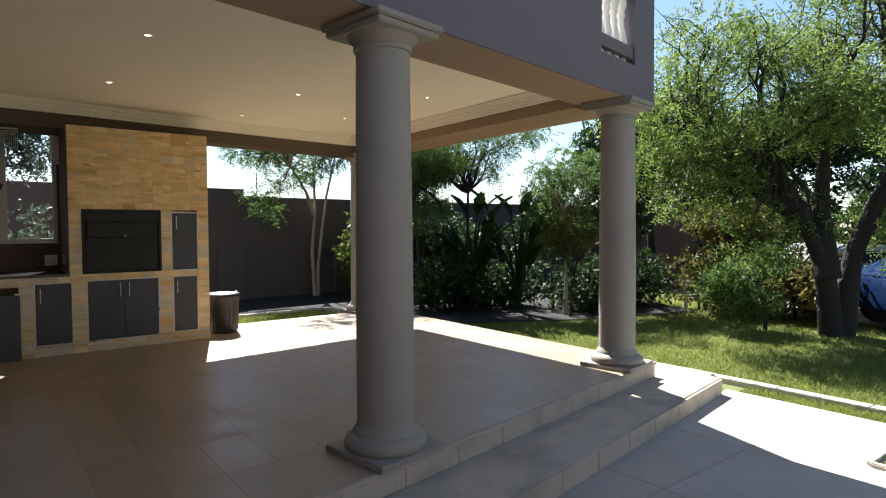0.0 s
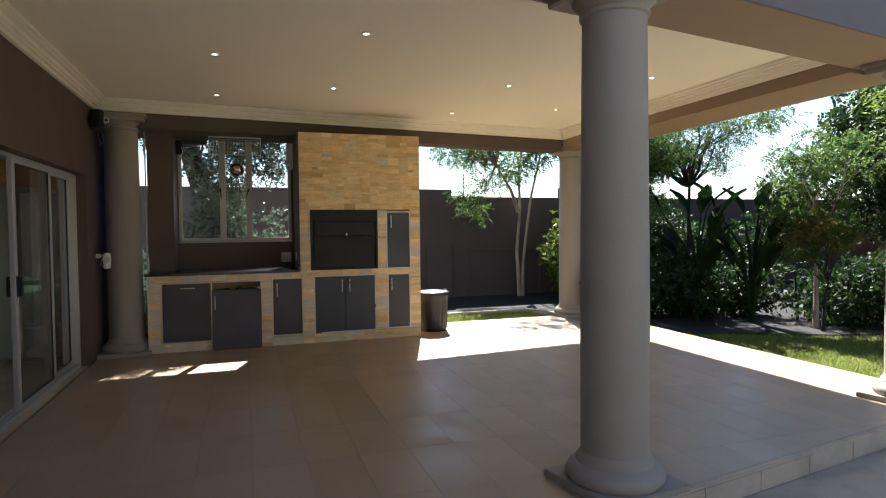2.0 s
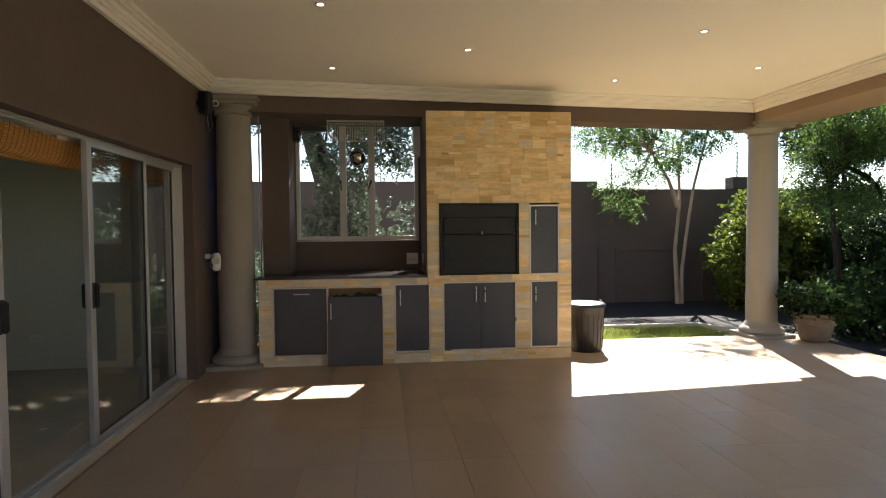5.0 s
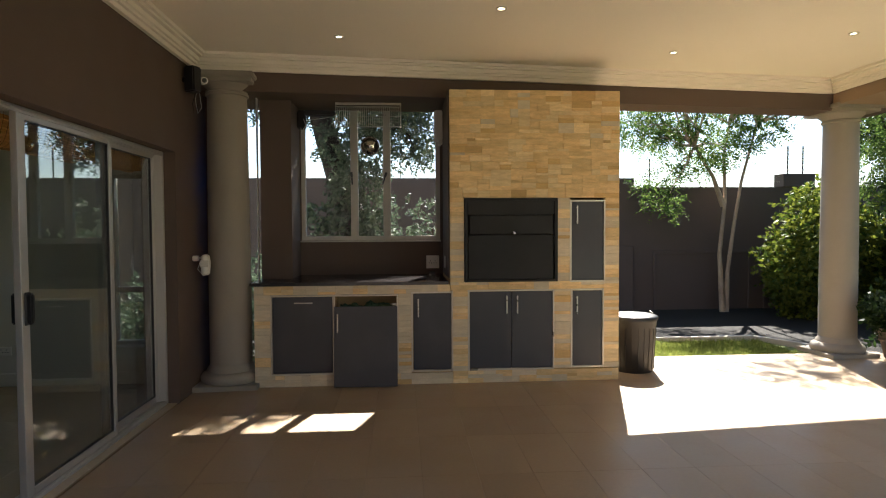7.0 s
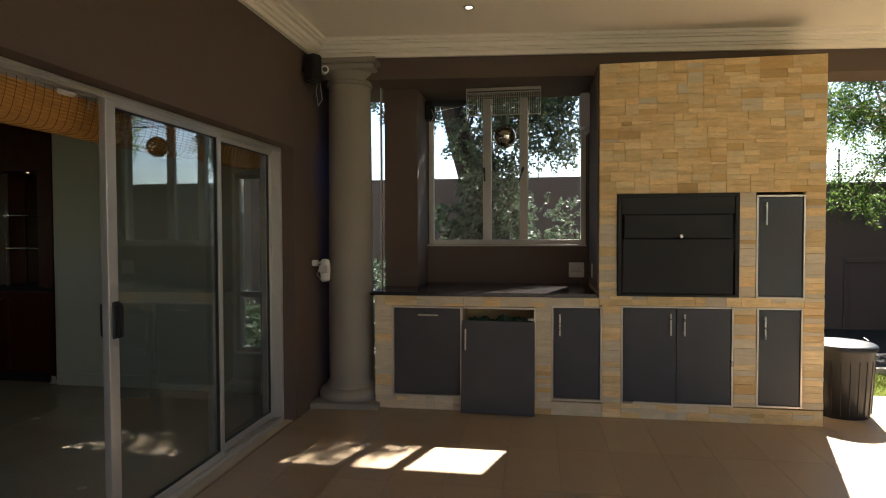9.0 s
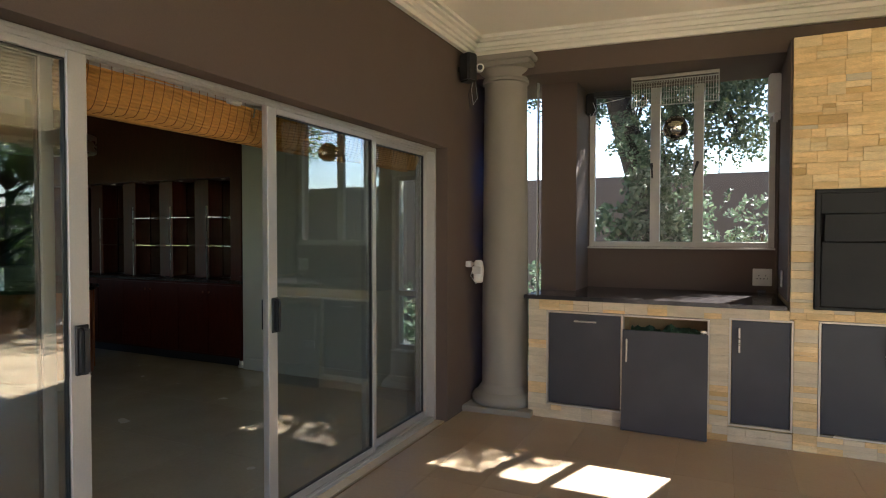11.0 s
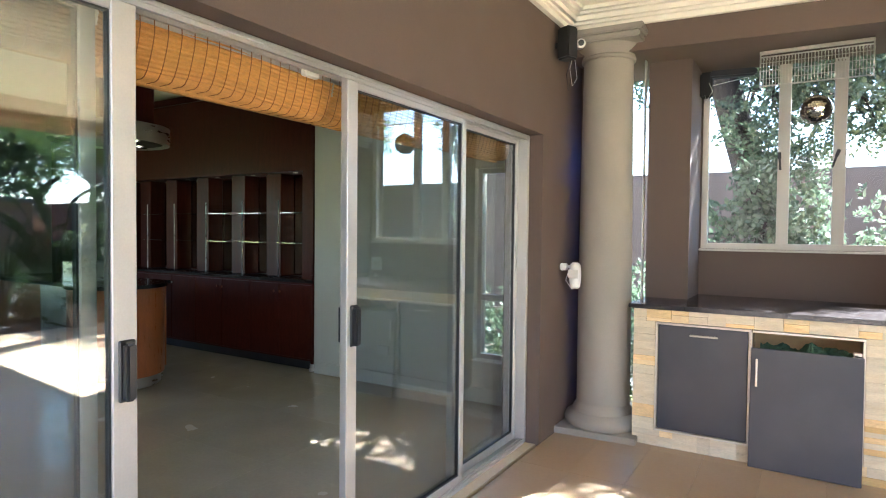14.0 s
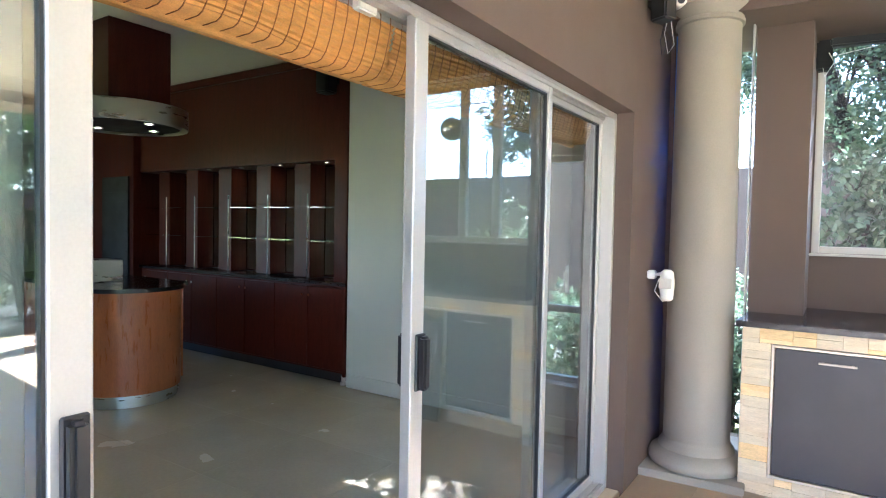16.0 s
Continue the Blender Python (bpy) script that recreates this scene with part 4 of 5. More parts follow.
# slim pale multi-stem tree by the garden wall
pt = (7.42, 14.85, Z0)
tree("slim_pale_tree", pt, [[pt, (7.34, 14.85, 0.9), (7.42, 14.8, 2.0), (7.36, 14.75, 3.0), (7.45, 14.7, 3.6)], [(7.5, 14.86, Z0), (7.5, 14.82, 0.5), (7.62, 14.8, 1.5), (7.74, 14.75, 2.4), (7.98, 14.6, 3.6)], [(7.38, 14.8, 1.9), (7.1, 14.7, 2.5), (6.6, 14.5, 3.1)]],
     scatter(6.5, 14.2, 3.5, 1.5, 0.9, 0.9, 15, 0.25, 0.5, 5, 0.4) + scatter(8.4, 14.2, 4.2, 1.4, 0.9, 0.9, 12, 0.25, 0.5, 6, 0.4) + [(5.85, 14.6, 2.3, 0.35, 0.35, 0.2), (6.1, 14.7, 1.95, 0.3, 0.3, 0.16), (6.6, 14.6, 5.2, 0.6, 0.5, 0.25), (7.3, 14.8, 5.5, 0.6, 0.5, 0.25), (8.1, 14.7, 5.1, 0.6, 0.5, 0.25), (8.7, 14.4, 5.4, 0.5, 0.5, 0.25), (7.7, 14.2, 5.0, 0.5, 0.4, 0.2), (7.5, 14.4, 4.3, 0.5, 0.4, 0.2), (6.4, 12.4, 4.8, 0.45, 0.4, 0.2), (7.1, 12.2, 4.7, 0.4, 0.4, 0.2), (5.9, 12.7, 5.1, 0.45, 0.4, 0.2), (6.9, 13.2, 5.0, 0.5, 0.4, 0.2)],
     2900, LEAF_M, PALEBARK, "slim multi-stemmed tree with pale bark and airy leaves", r=0.05, limb_r=0.026, twigs=4, spray=0.3, leaf=0.075, width=0.016, leaflets=12)
# lime shrub by the corner column
sb = (9.0, 14.2, Z0)
tree("lime_shrub", sb, [[sb, (9.0, 14.2, 0.6)], [(8.8, 14.1, Z0), (8.7, 14.0, 0.5)]], scatter(8.85, 13.9, 0.95, 1.05, 0.8, 1.35, 28, 0.32, 0.55, 8, 0.9),
     4200, LEAF_Y, BARK, "dense shrub with glossy lime green leaves", "shrub", r=0.05, limb_r=0.02, twigs=1, leaflets=6, spray=0.15, leaf=0.10, width=0.032)


def hedge(name, x0, x1, y0, y1, z1, n, sprays, mat, seed, label, **kw):
    g = np.random.default_rng(seed)
    b = []
    for i in range(n):
        rr = g.uniform(0.25, 0.6)
        x = g.uniform(x0, x1)
        top = z1 * (0.75 + 0.45 * math.sin(x * 2.3 + seed) * math.sin(x * 0.9 + 2 * seed))
        b.append((x, g.uniform(y0, y1), g.uniform(0.0, 1.0) ** 0.8 * top, rr, rr, rr * 0.9))
    base = ((x0 + x1) / 2, (y0 + y1) / 2, Z0)
    t = empty(name, base, label, "shrub")
    for i in range(10):
        x, y = g.uniform(x0, x1), g.uniform(y0, y1)
        st = tube([(x, y, Z0), (x + g.normal() * 0.1, y + g.normal() * 0.1, 0.6), (x + g.normal() * 0.2, y + g.normal() * 0.2, z1)], [0.03, 0.022, 0.008], 5)
        part("stem", st, BARK, t)
    crown_mesh("foliage", b, sprays, mat, t, **kw)


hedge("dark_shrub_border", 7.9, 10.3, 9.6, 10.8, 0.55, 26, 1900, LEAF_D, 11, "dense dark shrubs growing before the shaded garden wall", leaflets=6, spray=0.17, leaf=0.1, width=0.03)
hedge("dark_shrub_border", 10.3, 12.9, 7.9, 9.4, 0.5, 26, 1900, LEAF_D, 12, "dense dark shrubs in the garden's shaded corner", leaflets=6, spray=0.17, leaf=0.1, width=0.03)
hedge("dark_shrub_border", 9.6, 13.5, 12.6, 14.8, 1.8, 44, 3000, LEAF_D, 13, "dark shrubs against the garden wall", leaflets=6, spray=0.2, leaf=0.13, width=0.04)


def garden_tree(name, x, y, lean, h, crowns, sprays, mat, bark, label, r=0.07, seed=1, **kw):
    g = np.random.default_rng(seed)
    top = (x + lean[0], y + lean[1], h)
    tr = [(x, y, Z0), (x + lean[0] * 0.3, y + lean[1] * 0.3, h * 0.35), (x + lean[0] * 0.6, y + lean[1] * 0.7, h * 0.7), top]
    tree(name, (x, y, Z0), [tr], crowns, sprays, mat, bark, label, r=r, limb_r=r * 0.45, **kw)


garden_tree("dark_garden_tree", 9.2, 10.5, (0.1, 0.1), 2.3, scatter(9.2, 10.6, 3.1, 1.5, 0.9, 0.9, 24, 0.22, 0.45, 21, 0.3) + [(10.4, 10.0, 3.6, 0.5, 0.4, 0.12), (9.9, 10.2, 3.3, 0.4, 0.4, 0.12), (10.9, 9.9, 3.75, 0.4, 0.3, 0.1)], 1700, LEAF_M, BARK, "dark-leaved tree with an open branching crown", spray=0.26, leaf=0.06, width=0.013, leaflets=12, r=0.055, seed=2)
garden_tree("dark_garden_tree", 7.95, 10.6, (-0.15, 0.1), 2.1, scatter(7.9, 10.6, 2.8, 0.8, 0.7, 1.1, 20, 0.2, 0.42, 22, 0.3), 1300, LEAF_M, BARK, "dark-leaved tree with an open branching crown", spray=0.26, leaf=0.06, width=0.013, leaflets=12, r=0.05, seed=3)
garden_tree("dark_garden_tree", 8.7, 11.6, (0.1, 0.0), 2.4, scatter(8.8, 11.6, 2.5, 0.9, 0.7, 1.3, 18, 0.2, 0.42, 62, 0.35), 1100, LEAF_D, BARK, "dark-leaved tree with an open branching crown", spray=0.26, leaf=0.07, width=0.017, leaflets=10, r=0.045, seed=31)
garden_tree("round_garden_tree", 9.96, 8.2, (0.05, 0.05), 0.95, scatter(9.96, 8.2, 2.15, 0.85, 0.8, 1.15, 34, 0.16, 0.32, 23, 0.35), 1500, LEAF_M, PALEBARK, "upright garden tree with a pale trunk and airy tiered crown", spray=0.2, leaf=0.06, width=0.016, seed=4, leaflets=10, r=0.045, twigs=2)
garden_tree("bronze_shrub_tree", 9.75, 7.9, (0.05, -0.05), 0.5, scatter(9.7, 8.0, 1.35, 0.5, 0.4, 0.4, 9, 0.14, 0.26, 24, 0.5), 300, LEAF_R, BARK, "small tree with bronze tinged leaves", spray=0.18, leaf=0.06, width=0.015, r=0.025, seed=5)
garden_tree("far_tree", 21.5, 9.5, (0.3, 0.1), 2.5, scatter(21.5, 9.5, 4.0, 2.6, 2.6, 1.8, 24, 0.7, 1.1, 25), 2600, LEAF_D, BARK, "far dark green tree behind the lawn", r=0.16, spray=0.4, leaf=0.16, width=0.05, leaflets=8, seed=6)
garden_tree("far_tree", 19.0, 12.0, (-0.2, 0.1), 2.8, scatter(18.7, 12.0, 4.2, 2.2, 2.0, 1.6, 22, 0.6, 1.0, 26), 2400, LEAF_D, BARK, "far dark green tree behind the lawn", r=0.15, spray=0.4, leaf=0.15, width=0.05, leaflets=8, seed=7)
garden_tree("lawn_sapling", 13.4, 6.3, (-0.1, 0.1), 0.9, scatter(13.4, 6.3, 1.3, 0.7, 0.7, 0.5, 10, 0.3, 0.5, 27), 900, LEAF_R, BARK, "low multi-stemmed ornamental tree", r=0.05, spray=0.2, leaf=0.09, width=0.028, seed=8)
garden_tree("airy_shrub", 11.3, 4.75, (-0.1, 0.1), 0.5, scatter(11.1, 4.9, 0.55, 0.7, 0.6, 0.6, 12, 0.14, 0.28, 28, 0.6), 750, LEAF_M, BARK, "airy mid green shrub under the big tree", r=0.03, spray=0.24, leaf=0.075, width=0.017, seed=9)
garden_tree("far_tree", 24.0, 4.0, (0.3, 0.1), 2.5, scatter(24, 4, 4.4, 3.0, 3.6, 2.2, 26, 0.8, 1.3, 29), 2600, LEAF_D, BARK, "far dark green tree behind the drive", r=0.18, spray=0.5, leaf=0.2, width=0.06, leaflets=8, seed=10)
garden_tree("far_tree", 22.0, -3.0, (0.3, 0.1), 2.5, scatter(22, -3, 4.2, 3.0, 3.6, 2.2, 26, 0.8, 1.3, 30), 2600, LEAF_D, BARK, "far dark green tree behind the drive", r=0.18, spray=0.5, leaf=0.2, width=0.06, leaflets=8, seed=11)

garden_tree("dark_garden_tree", 11.6, 8.1, (0.1, 0.1), 1.8, scatter(11.6, 8.0, 2.3, 0.8, 0.7, 0.9, 14, 0.25, 0.45, 61, 0.7), 1300, LEAF_D, BARK, "dark-leaved tree with an uneven airy crown", r=0.045, spray=0.2, leaf=0.075, width=0.022, seed=30)

# old tree and shrubs behind the recess window
ot = (0.25, 11.5, Z0)
# the last two lobes are added to block sun from the kitchen window
tree("old_tree", ot, [[ot, (0.08, 11.45, 0.9), (-0.15, 11.4, 1.9), (-0.42, 11.4, 2.8), (-0.62, 11.4, 3.5)]],
     scatter(0.45, 11.3, 3.65, 0.75, 0.6, 0.7, 13, 0.26, 0.42, 31) + [(-1.0, 11.6, 3.3, 0.4, 0.4, 0.4), (0.45, 11.7, 4.7, 0.3, 0.3, 0.3), (0.9, 11.9, 5.1, 0.28, 0.3, 0.3), (0.6, 11.6, 5.5, 0.3, 0.3, 0.25), (0.5, 11.0, 2.9, 0.4, 0.3, 0.3), (0.2, 11.0, 2.5, 0.35, 0.25, 0.3), (0.1, 10.9, 2.15, 0.25, 0.2, 0.2), (-0.25, 10.95, 2.6, 0.22, 0.2, 0.2), (1.0, 11.1, 2.75, 0.3, 0.3, 0.3), (0.85, 11.0, 2.5, 0.18, 0.15, 0.16), (-0.6, 11.7, 4.6, 0.9, 0.8, 0.7), (-1.4, 11.9, 4.4, 0.9, 0.8, 0.7), (-1.1, 12.2, 3.6, 0.5, 0.4, 0.35), (-1.25, 11.0, 3.5, 0.45, 0.4, 0.4), (-0.95, 11.0, 4.1, 0.5, 0.4, 0.4)],
     7000, LEAF_G, BARK, "old tree with a thick leaning trunk and grey-green leaves", r=0.27, limb_r=0.05, leaflets=8, spray=0.16, leaf=0.058, width=0.018)
hedge("silver_shrub", 0.0, 1.3, 10.9, 11.9, 1.45, 18, 1900, LEAF_G, 32, "grey-green shrub growing behind the window", leaflets=8, spray=0.16, leaf=0.06, width=0.019)
garden_tree("silver_shrub", -0.2, 11.05, (0.0, 0.0), 0.5, scatter(-0.15, 11.0, 1.25, 0.6, 0.2, 0.9, 16, 0.15, 0.26, 70, 0.9), 700, LEAF_G, BARK, "grey-green shrub at the foot of the old tree", r=0.03, leaflets=7, spray=0.15, leaf=0.075, width=0.027, seed=40)
hedge("window_shrub", -1.3, -0.5, 10.3, 10.9, 0.7, 8, 800, LEAF_G, 34, "leafy shrub outside the narrow window", leaflets=8, spray=0.14, leaf=0.065, width=0.02)
hedge("window_shrub", -2.6, -1.4, 10.0, 10.8, 0.6, 10, 900, LEAF_G, 33, "low leafy shrub outside the kitchen window", leaflets=8, spray=0.14, leaf=0.08, width=0.022)


# strelitzia by the wall
def strelitzia(x, y):
    t = empty("strelitzia", (x, y, Z0), "tall dark strelitzia with torn paddle leaves", "plant")
    g = np.random.default_rng(5)
    for i in range(15):
        a = g.uniform(0, 2 * math.pi)
        h, out = g.uniform(0.6, 1.85), g.uniform(0.15, 0.75)
        tip = Vector((x + out * math.cos(a), y + out * math.sin(a), h))
        p1 = Vector((x + 0.3 * out * math.cos(a), y + 0.3 * out * math.sin(a), h * 0.6))
        part("stalk", tube([(x, y, Z0), p1, tip], [0.04, 0.03, 0.012], 6), LEAF_D, t)
        d = Vector((math.cos(a) * 0.28, math.sin(a) * 0.28, 0.95)).normalized()
        s = d.cross(Vector((0, 0, 1))).normalized()
        bm = bmesh.new()
        n = 8
        row = []
        for k in range(n + 1):
            f = k / n
            w = (0.125 + 0.02 * math.sin(k * 2.4 + i)) * math.sin(math.pi * min(1, f * 0.92 + 0.05)) ** 0.7
            c = tip + d * (0.62 * f) + Vector((math.cos(a), math.sin(a), -0.35)) * (0.3 * f * f)
            lift = Vector((0, 0, 0.05))
            row.append([bm.verts.new(c - s * w + lift), bm.verts.new(c), bm.verts.new(c + s * w + lift)])
        for p, q in zip(row, row[1:]):
            bm.faces.new((p[0], p[1], q[1], q[0]))
            bm.faces.new((p[1], p[2], q[2], q[1]))
        bmesh.ops.solidify(bm, geom=bm.faces[:], thickness=0.004)
        part("leaf", bm, LEAF_D, t)


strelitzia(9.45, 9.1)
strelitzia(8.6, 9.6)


# ---- planting bed, kerbs, grass ----
def kerb(name, pts, w, z0, z1, label):
    k = empty(name, (*pts[0], z0), label, "kerb", "", "structure")
    for (xa, ya), (xb, yb_) in zip(pts, pts[1:]):
        d = Vector((xb - xa, yb_ - ya))
        n = max(1, round(d.length / 0.9))
        s = Vector((-d.y, d.x)).normalized() * w / 2
        for i in range(n):
            p = Vector((xa, ya)) + d * (i / n) + d.normalized() * 0.004
            q = Vector((xa, ya)) + d * ((i + 1) / n) - d.normalized() * 0.004
            part("kerb_stone", prism([(p.x - s.x, p.y - s.y), (q.x - s.x, q.y - s.y), (q.x + s.x, q.y + s.y), (p.x + s.x, p.y + s.y)][::1], z0, z1, 0.008), KERB, k)


kerb("kerb_bed", [(2.8, 10.78), (5.62, 10.82), (6.1, 9.95)], 0.1, -0.45, -0.09, "low concrete kerb round the planting bed")
kerb("kerb_lawn", [(7.25, -6), (7.28, 9.0)], 0.14, -0.45, GZ + 0.03, "pale concrete mowing kerb along the lawn")
structure("ground_bed", prism([(-9, 10.83), (5.66, 10.87), (6.5, 9.6), (7.7, 8.6), (9.6, 7.6), (12.4, 6.7), (14, 9.7), (24, 9.7), (24, 15.29), (-9, 15.29)], -0.4, GZ + 0.0), SOIL, "planting bed soil with tree shade put into its dark colour", "soil")
structure("ground_grass_bed", prism([(2.74, 9.2), (6.3, 9.4), (5.62, 10.77), (2.74, 10.73)], -0.45, -0.16), LAWN, "small sunlit patch of grass behind the terrace", "grass")


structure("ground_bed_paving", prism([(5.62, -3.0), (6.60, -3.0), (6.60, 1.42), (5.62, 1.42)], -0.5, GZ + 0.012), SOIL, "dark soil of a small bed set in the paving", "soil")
kerb("kerb_bed_paving", [(5.58, -2.9), (5.58, 1.46), (6.64, 1.46)], 0.05, -0.5, GZ + 0.035, "thin edging round the small bed")


def blades(name, region, n, z, h, label, seed):
    g = np.random.default_rng(seed)
    x, y = region(g, n)
    m = len(x)
    a = g.uniform(0, 2 * math.pi, m)
    hh = h * g.uniform(0.5, 1.3, m)
    lean = g.normal(size=(m, 2)) * 0.5
    w = 0.006 + 0.004 * g.random(m)
    zz = np.full(m, z)
    p0 = np.stack([x - w * np.cos(a), y - w * np.sin(a), zz], 1)
    p1 = np.stack([x + w * np.cos(a), y + w * np.sin(a), zz], 1)
    p2 = np.stack([x + lean[:, 0] * hh, y + lean[:, 1] * hh, zz + hh], 1)
    v = np.stack([p0, p1, p2], 1).reshape(-1, 3)
    ob = mesh_quads(name, v, np.arange(m * 3).reshape(m, 3).tolist(), BLADE, None)
    tagged(ob, label, "grass", "", "stuff")


def lawn_region(g, n):
    x = 7.35 + 8.0 * g.random(n) ** 1.4
    y = g.uniform(-1.5, 9.4, n)
    keep = y < np.where(x < 9.6, 8.6 - 0.53 * (x - 7.7), np.where(x < 12.4, 7.6 - 0.32 * (x - 9.6), 9.4))
    return x[keep], y[keep]


blades("lawn_grass", lawn_region, 110000, GZ - 0.035, 0.05, "mown lawn grass blades, sunlit and shaded", 1)
blades("verge_grass", lambda g, n: (g.uniform(6.87, 7.17, n), g.uniform(-1.5, 3.1, n)), 9000, GZ - 0.035, 0.045, "grass strip between paving and kerb", 2)
blades("verge_grass", lambda g, n: (g.uniform(6.15, 7.17, n), g.uniform(4.3, 9.2, n)), 16000, GZ - 0.035, 0.05, "grass strip beside the terrace", 5)
blades("bed_grass", lambda g, n: (g.uniform(5.65, 6.58, n), g.uniform(-1.0, 1.4, n)), 5000, GZ + 0.012, 0.05, "thin grass in the small bed", 6)
blades("bed_grass", lambda g, n: (g.uniform(2.8, 5.6, n), g.uniform(9.4, 10.7, n)), 14000, -0.16, 0.06, "tufted grass behind the terrace", 3)


# ---- far things ----
def parked_car(name, at, yaw, paint, label):
    c = empty(name, at, label, "car")
    c.rotation_euler = (0, 0, radians(yaw))
    side = [(-2.1, 0.35), (-2.15, 0.7), (-1.95, 0.95), (-1.2, 1.0), (-0.55, 1.42), (0.75, 1.46), (1.55, 1.05), (2.05, 0.95), (2.15, 0.6), (2.1, 0.35)]
    def loft(w, pts, y=0.0):
        bm = bmesh.new()
        a = [bm.verts.new((x, -w, z)) for x, z in pts]
        b = [bm.verts.new((x, w, z)) for x, z in pts]
        k = len(pts)
        bm.faces.new(a)
        bm.faces.new(b[::-1])
        for i in range(k):
            bm.faces.new((a[i], b[i], b[(i + 1) % k], a[(i + 1) % k]))
        bmesh.ops.recalc_face_normals(bm, faces=bm.faces[:])
        bmesh.ops.bevel(bm, geom=bm.edges[:], offset=0.05, segments=2, affect="EDGES")
        return bm
    def cpart(nm, bm, mat, lab=""):
        ob = finish(nm, bm, mat, None, lab, True)
        ob.parent = c
        return ob
    body = cpart("body", loft(0.85, side), paint)
    glass = [(-1.08, 1.0), (-0.52, 1.36), (0.70, 1.39), (1.35, 1.05)]
    cpart("side_window", loft(0.865, glass), CARGLASS, "dark side glass")
    for x in (-1.35, 1.3):
        for y in (-0.78, 0.78):
            w = lathe([(0.2, -0.1), (0.31, -0.1), (0.33, -0.06), (0.33, 0.06), (0.31, 0.1), (0.2, 0.1)], (0, 0, 0), 20)
            bmesh.ops.transform(w, matrix=pose(x, y, 0.33, 90, 0, 0), verts=w.verts)
            wh = cpart("wheel", w, TYRE)
            rim = lathe([(0.02, -0.105), (0.2, -0.09), (0.2, 0.09), (0.02, 0.105)], (0, 0, 0), 16)
            bmesh.ops.transform(rim, matrix=pose(x, y, 0.33, 90, 0, 0), verts=rim.verts)
            r_ = finish("rim", rim, STEEL)
            r_.parent = wh
    for y in (-0.6, 0.6):
        cpart("headlight", box(-2.16, -2.08, y - 0.16, y + 0.16, 0.66, 0.78, 0.02, None, 2), WHITEPL)
    return c


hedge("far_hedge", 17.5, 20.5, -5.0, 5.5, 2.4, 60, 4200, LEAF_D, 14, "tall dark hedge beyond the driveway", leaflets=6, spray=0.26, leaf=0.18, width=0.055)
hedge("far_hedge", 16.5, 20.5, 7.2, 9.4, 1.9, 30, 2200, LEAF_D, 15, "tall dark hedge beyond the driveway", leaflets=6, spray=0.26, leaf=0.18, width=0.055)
hedge("low_shrub", 12.3, 13.2, 4.3, 6.9, 1.15, 22, 1300, LEAF_R, 16, "low bronze green shrubs at the edge of the driveway", leaflets=6, spray=0.16, leaf=0.1, width=0.03)
rl = empty("white_railing", (13.4, 7.2, GZ), "low white garden railing at the driveway", "railing")
for x in (12.9, 13.5, 14.1):
    part("post", box(x - 0.03, x + 0.03, 7.17, 7.23, GZ - 0.05, 0.2), PAINTWHITE, rl)
for z in (-0.15, 0.0, 0.15):
    part("rail", box(12.8, 14.2, 7.14, 7.168, z - 0.02, z + 0.02), PAINTWHITE, rl)
structure("road", prism([(13.3, -6), (30, -6), (30, 8.0), (15.0, 8.0), (13.6, 6.2), (13.3, 3.0)], -0.6, GZ - 0.005), PAVE, "pale driveway beyond the lawn", "driveway")
parked_car("blue_car", (14.3, 2.35, GZ - 0.005), 142, BLUEPAINT, "blue hatchback parked behind the big tree")
parked_car("white_car", (15.0, 4.6, GZ - 0.005), 142, WHITEPAINT, "white car parked on the far driveway")
fw = empty("garden_building", (22, 8, GZ), "low red-brown brick building far behind trees", "building")
part("wall", box(20.5, 27, 9.9, 14.5, GZ - 0.1, 2.3), BRICKFAR, fw)
part("roof", prism([(20.2, 9.6), (27.3, 9.6), (27.3, 14.8), (20.2, 14.8)], 2.302, 2.45), WALLDARK, fw)

# ---- terrace things ----
def dustbin(x, y):
    t = empty("dustbin", (x, y, 0), "black plastic dustbin with a sunlit rounded lid", "dustbin")
    part("body", lathe([(0.19, 0.0), (0.198, 0.01), (0.215, 0.28), (0.228, 0.51), (0.233, 0.52), (0.233, 0.54)], (x, y, 0), 40), BLACKPL, t, "", True)
    lid = part("lid", lathe([(0.243, 0.525), (0.245, 0.546), (0.238, 0.559), (0.22, 0.567), (0.14, 0.577), (0.02, 0.581)], (x, y, 0), 40), BLACKPL, t, "domed black lid", True)
    for i in range(22):
        a = 2 * math.pi * i / 22
        r1, r2 = 0.202, 0.224
        part("rib", tube([(x + r1 * math.cos(a), y + r1 * math.sin(a), 0.03), (x + r2 * math.cos(a), y + r2 * math.sin(a), 0.45)], 0.004, 5), BLACKPL, t)
    for s in (0.5, -2.7):
        hx, hy = x + 0.243 * math.cos(s), y + 0.243 * math.sin(s)
        part("handle", tube([(hx, hy - 0.04, 0.51), (hx + 0.035 * math.cos(s), hy - 0.03, 0.56), (hx + 0.035 * math.cos(s), hy + 0.03, 0.575), (hx, hy + 0.04, 0.51)], 0.01, 8), BLACKPL, t, "", True)


dustbin(3.0, 8.62)


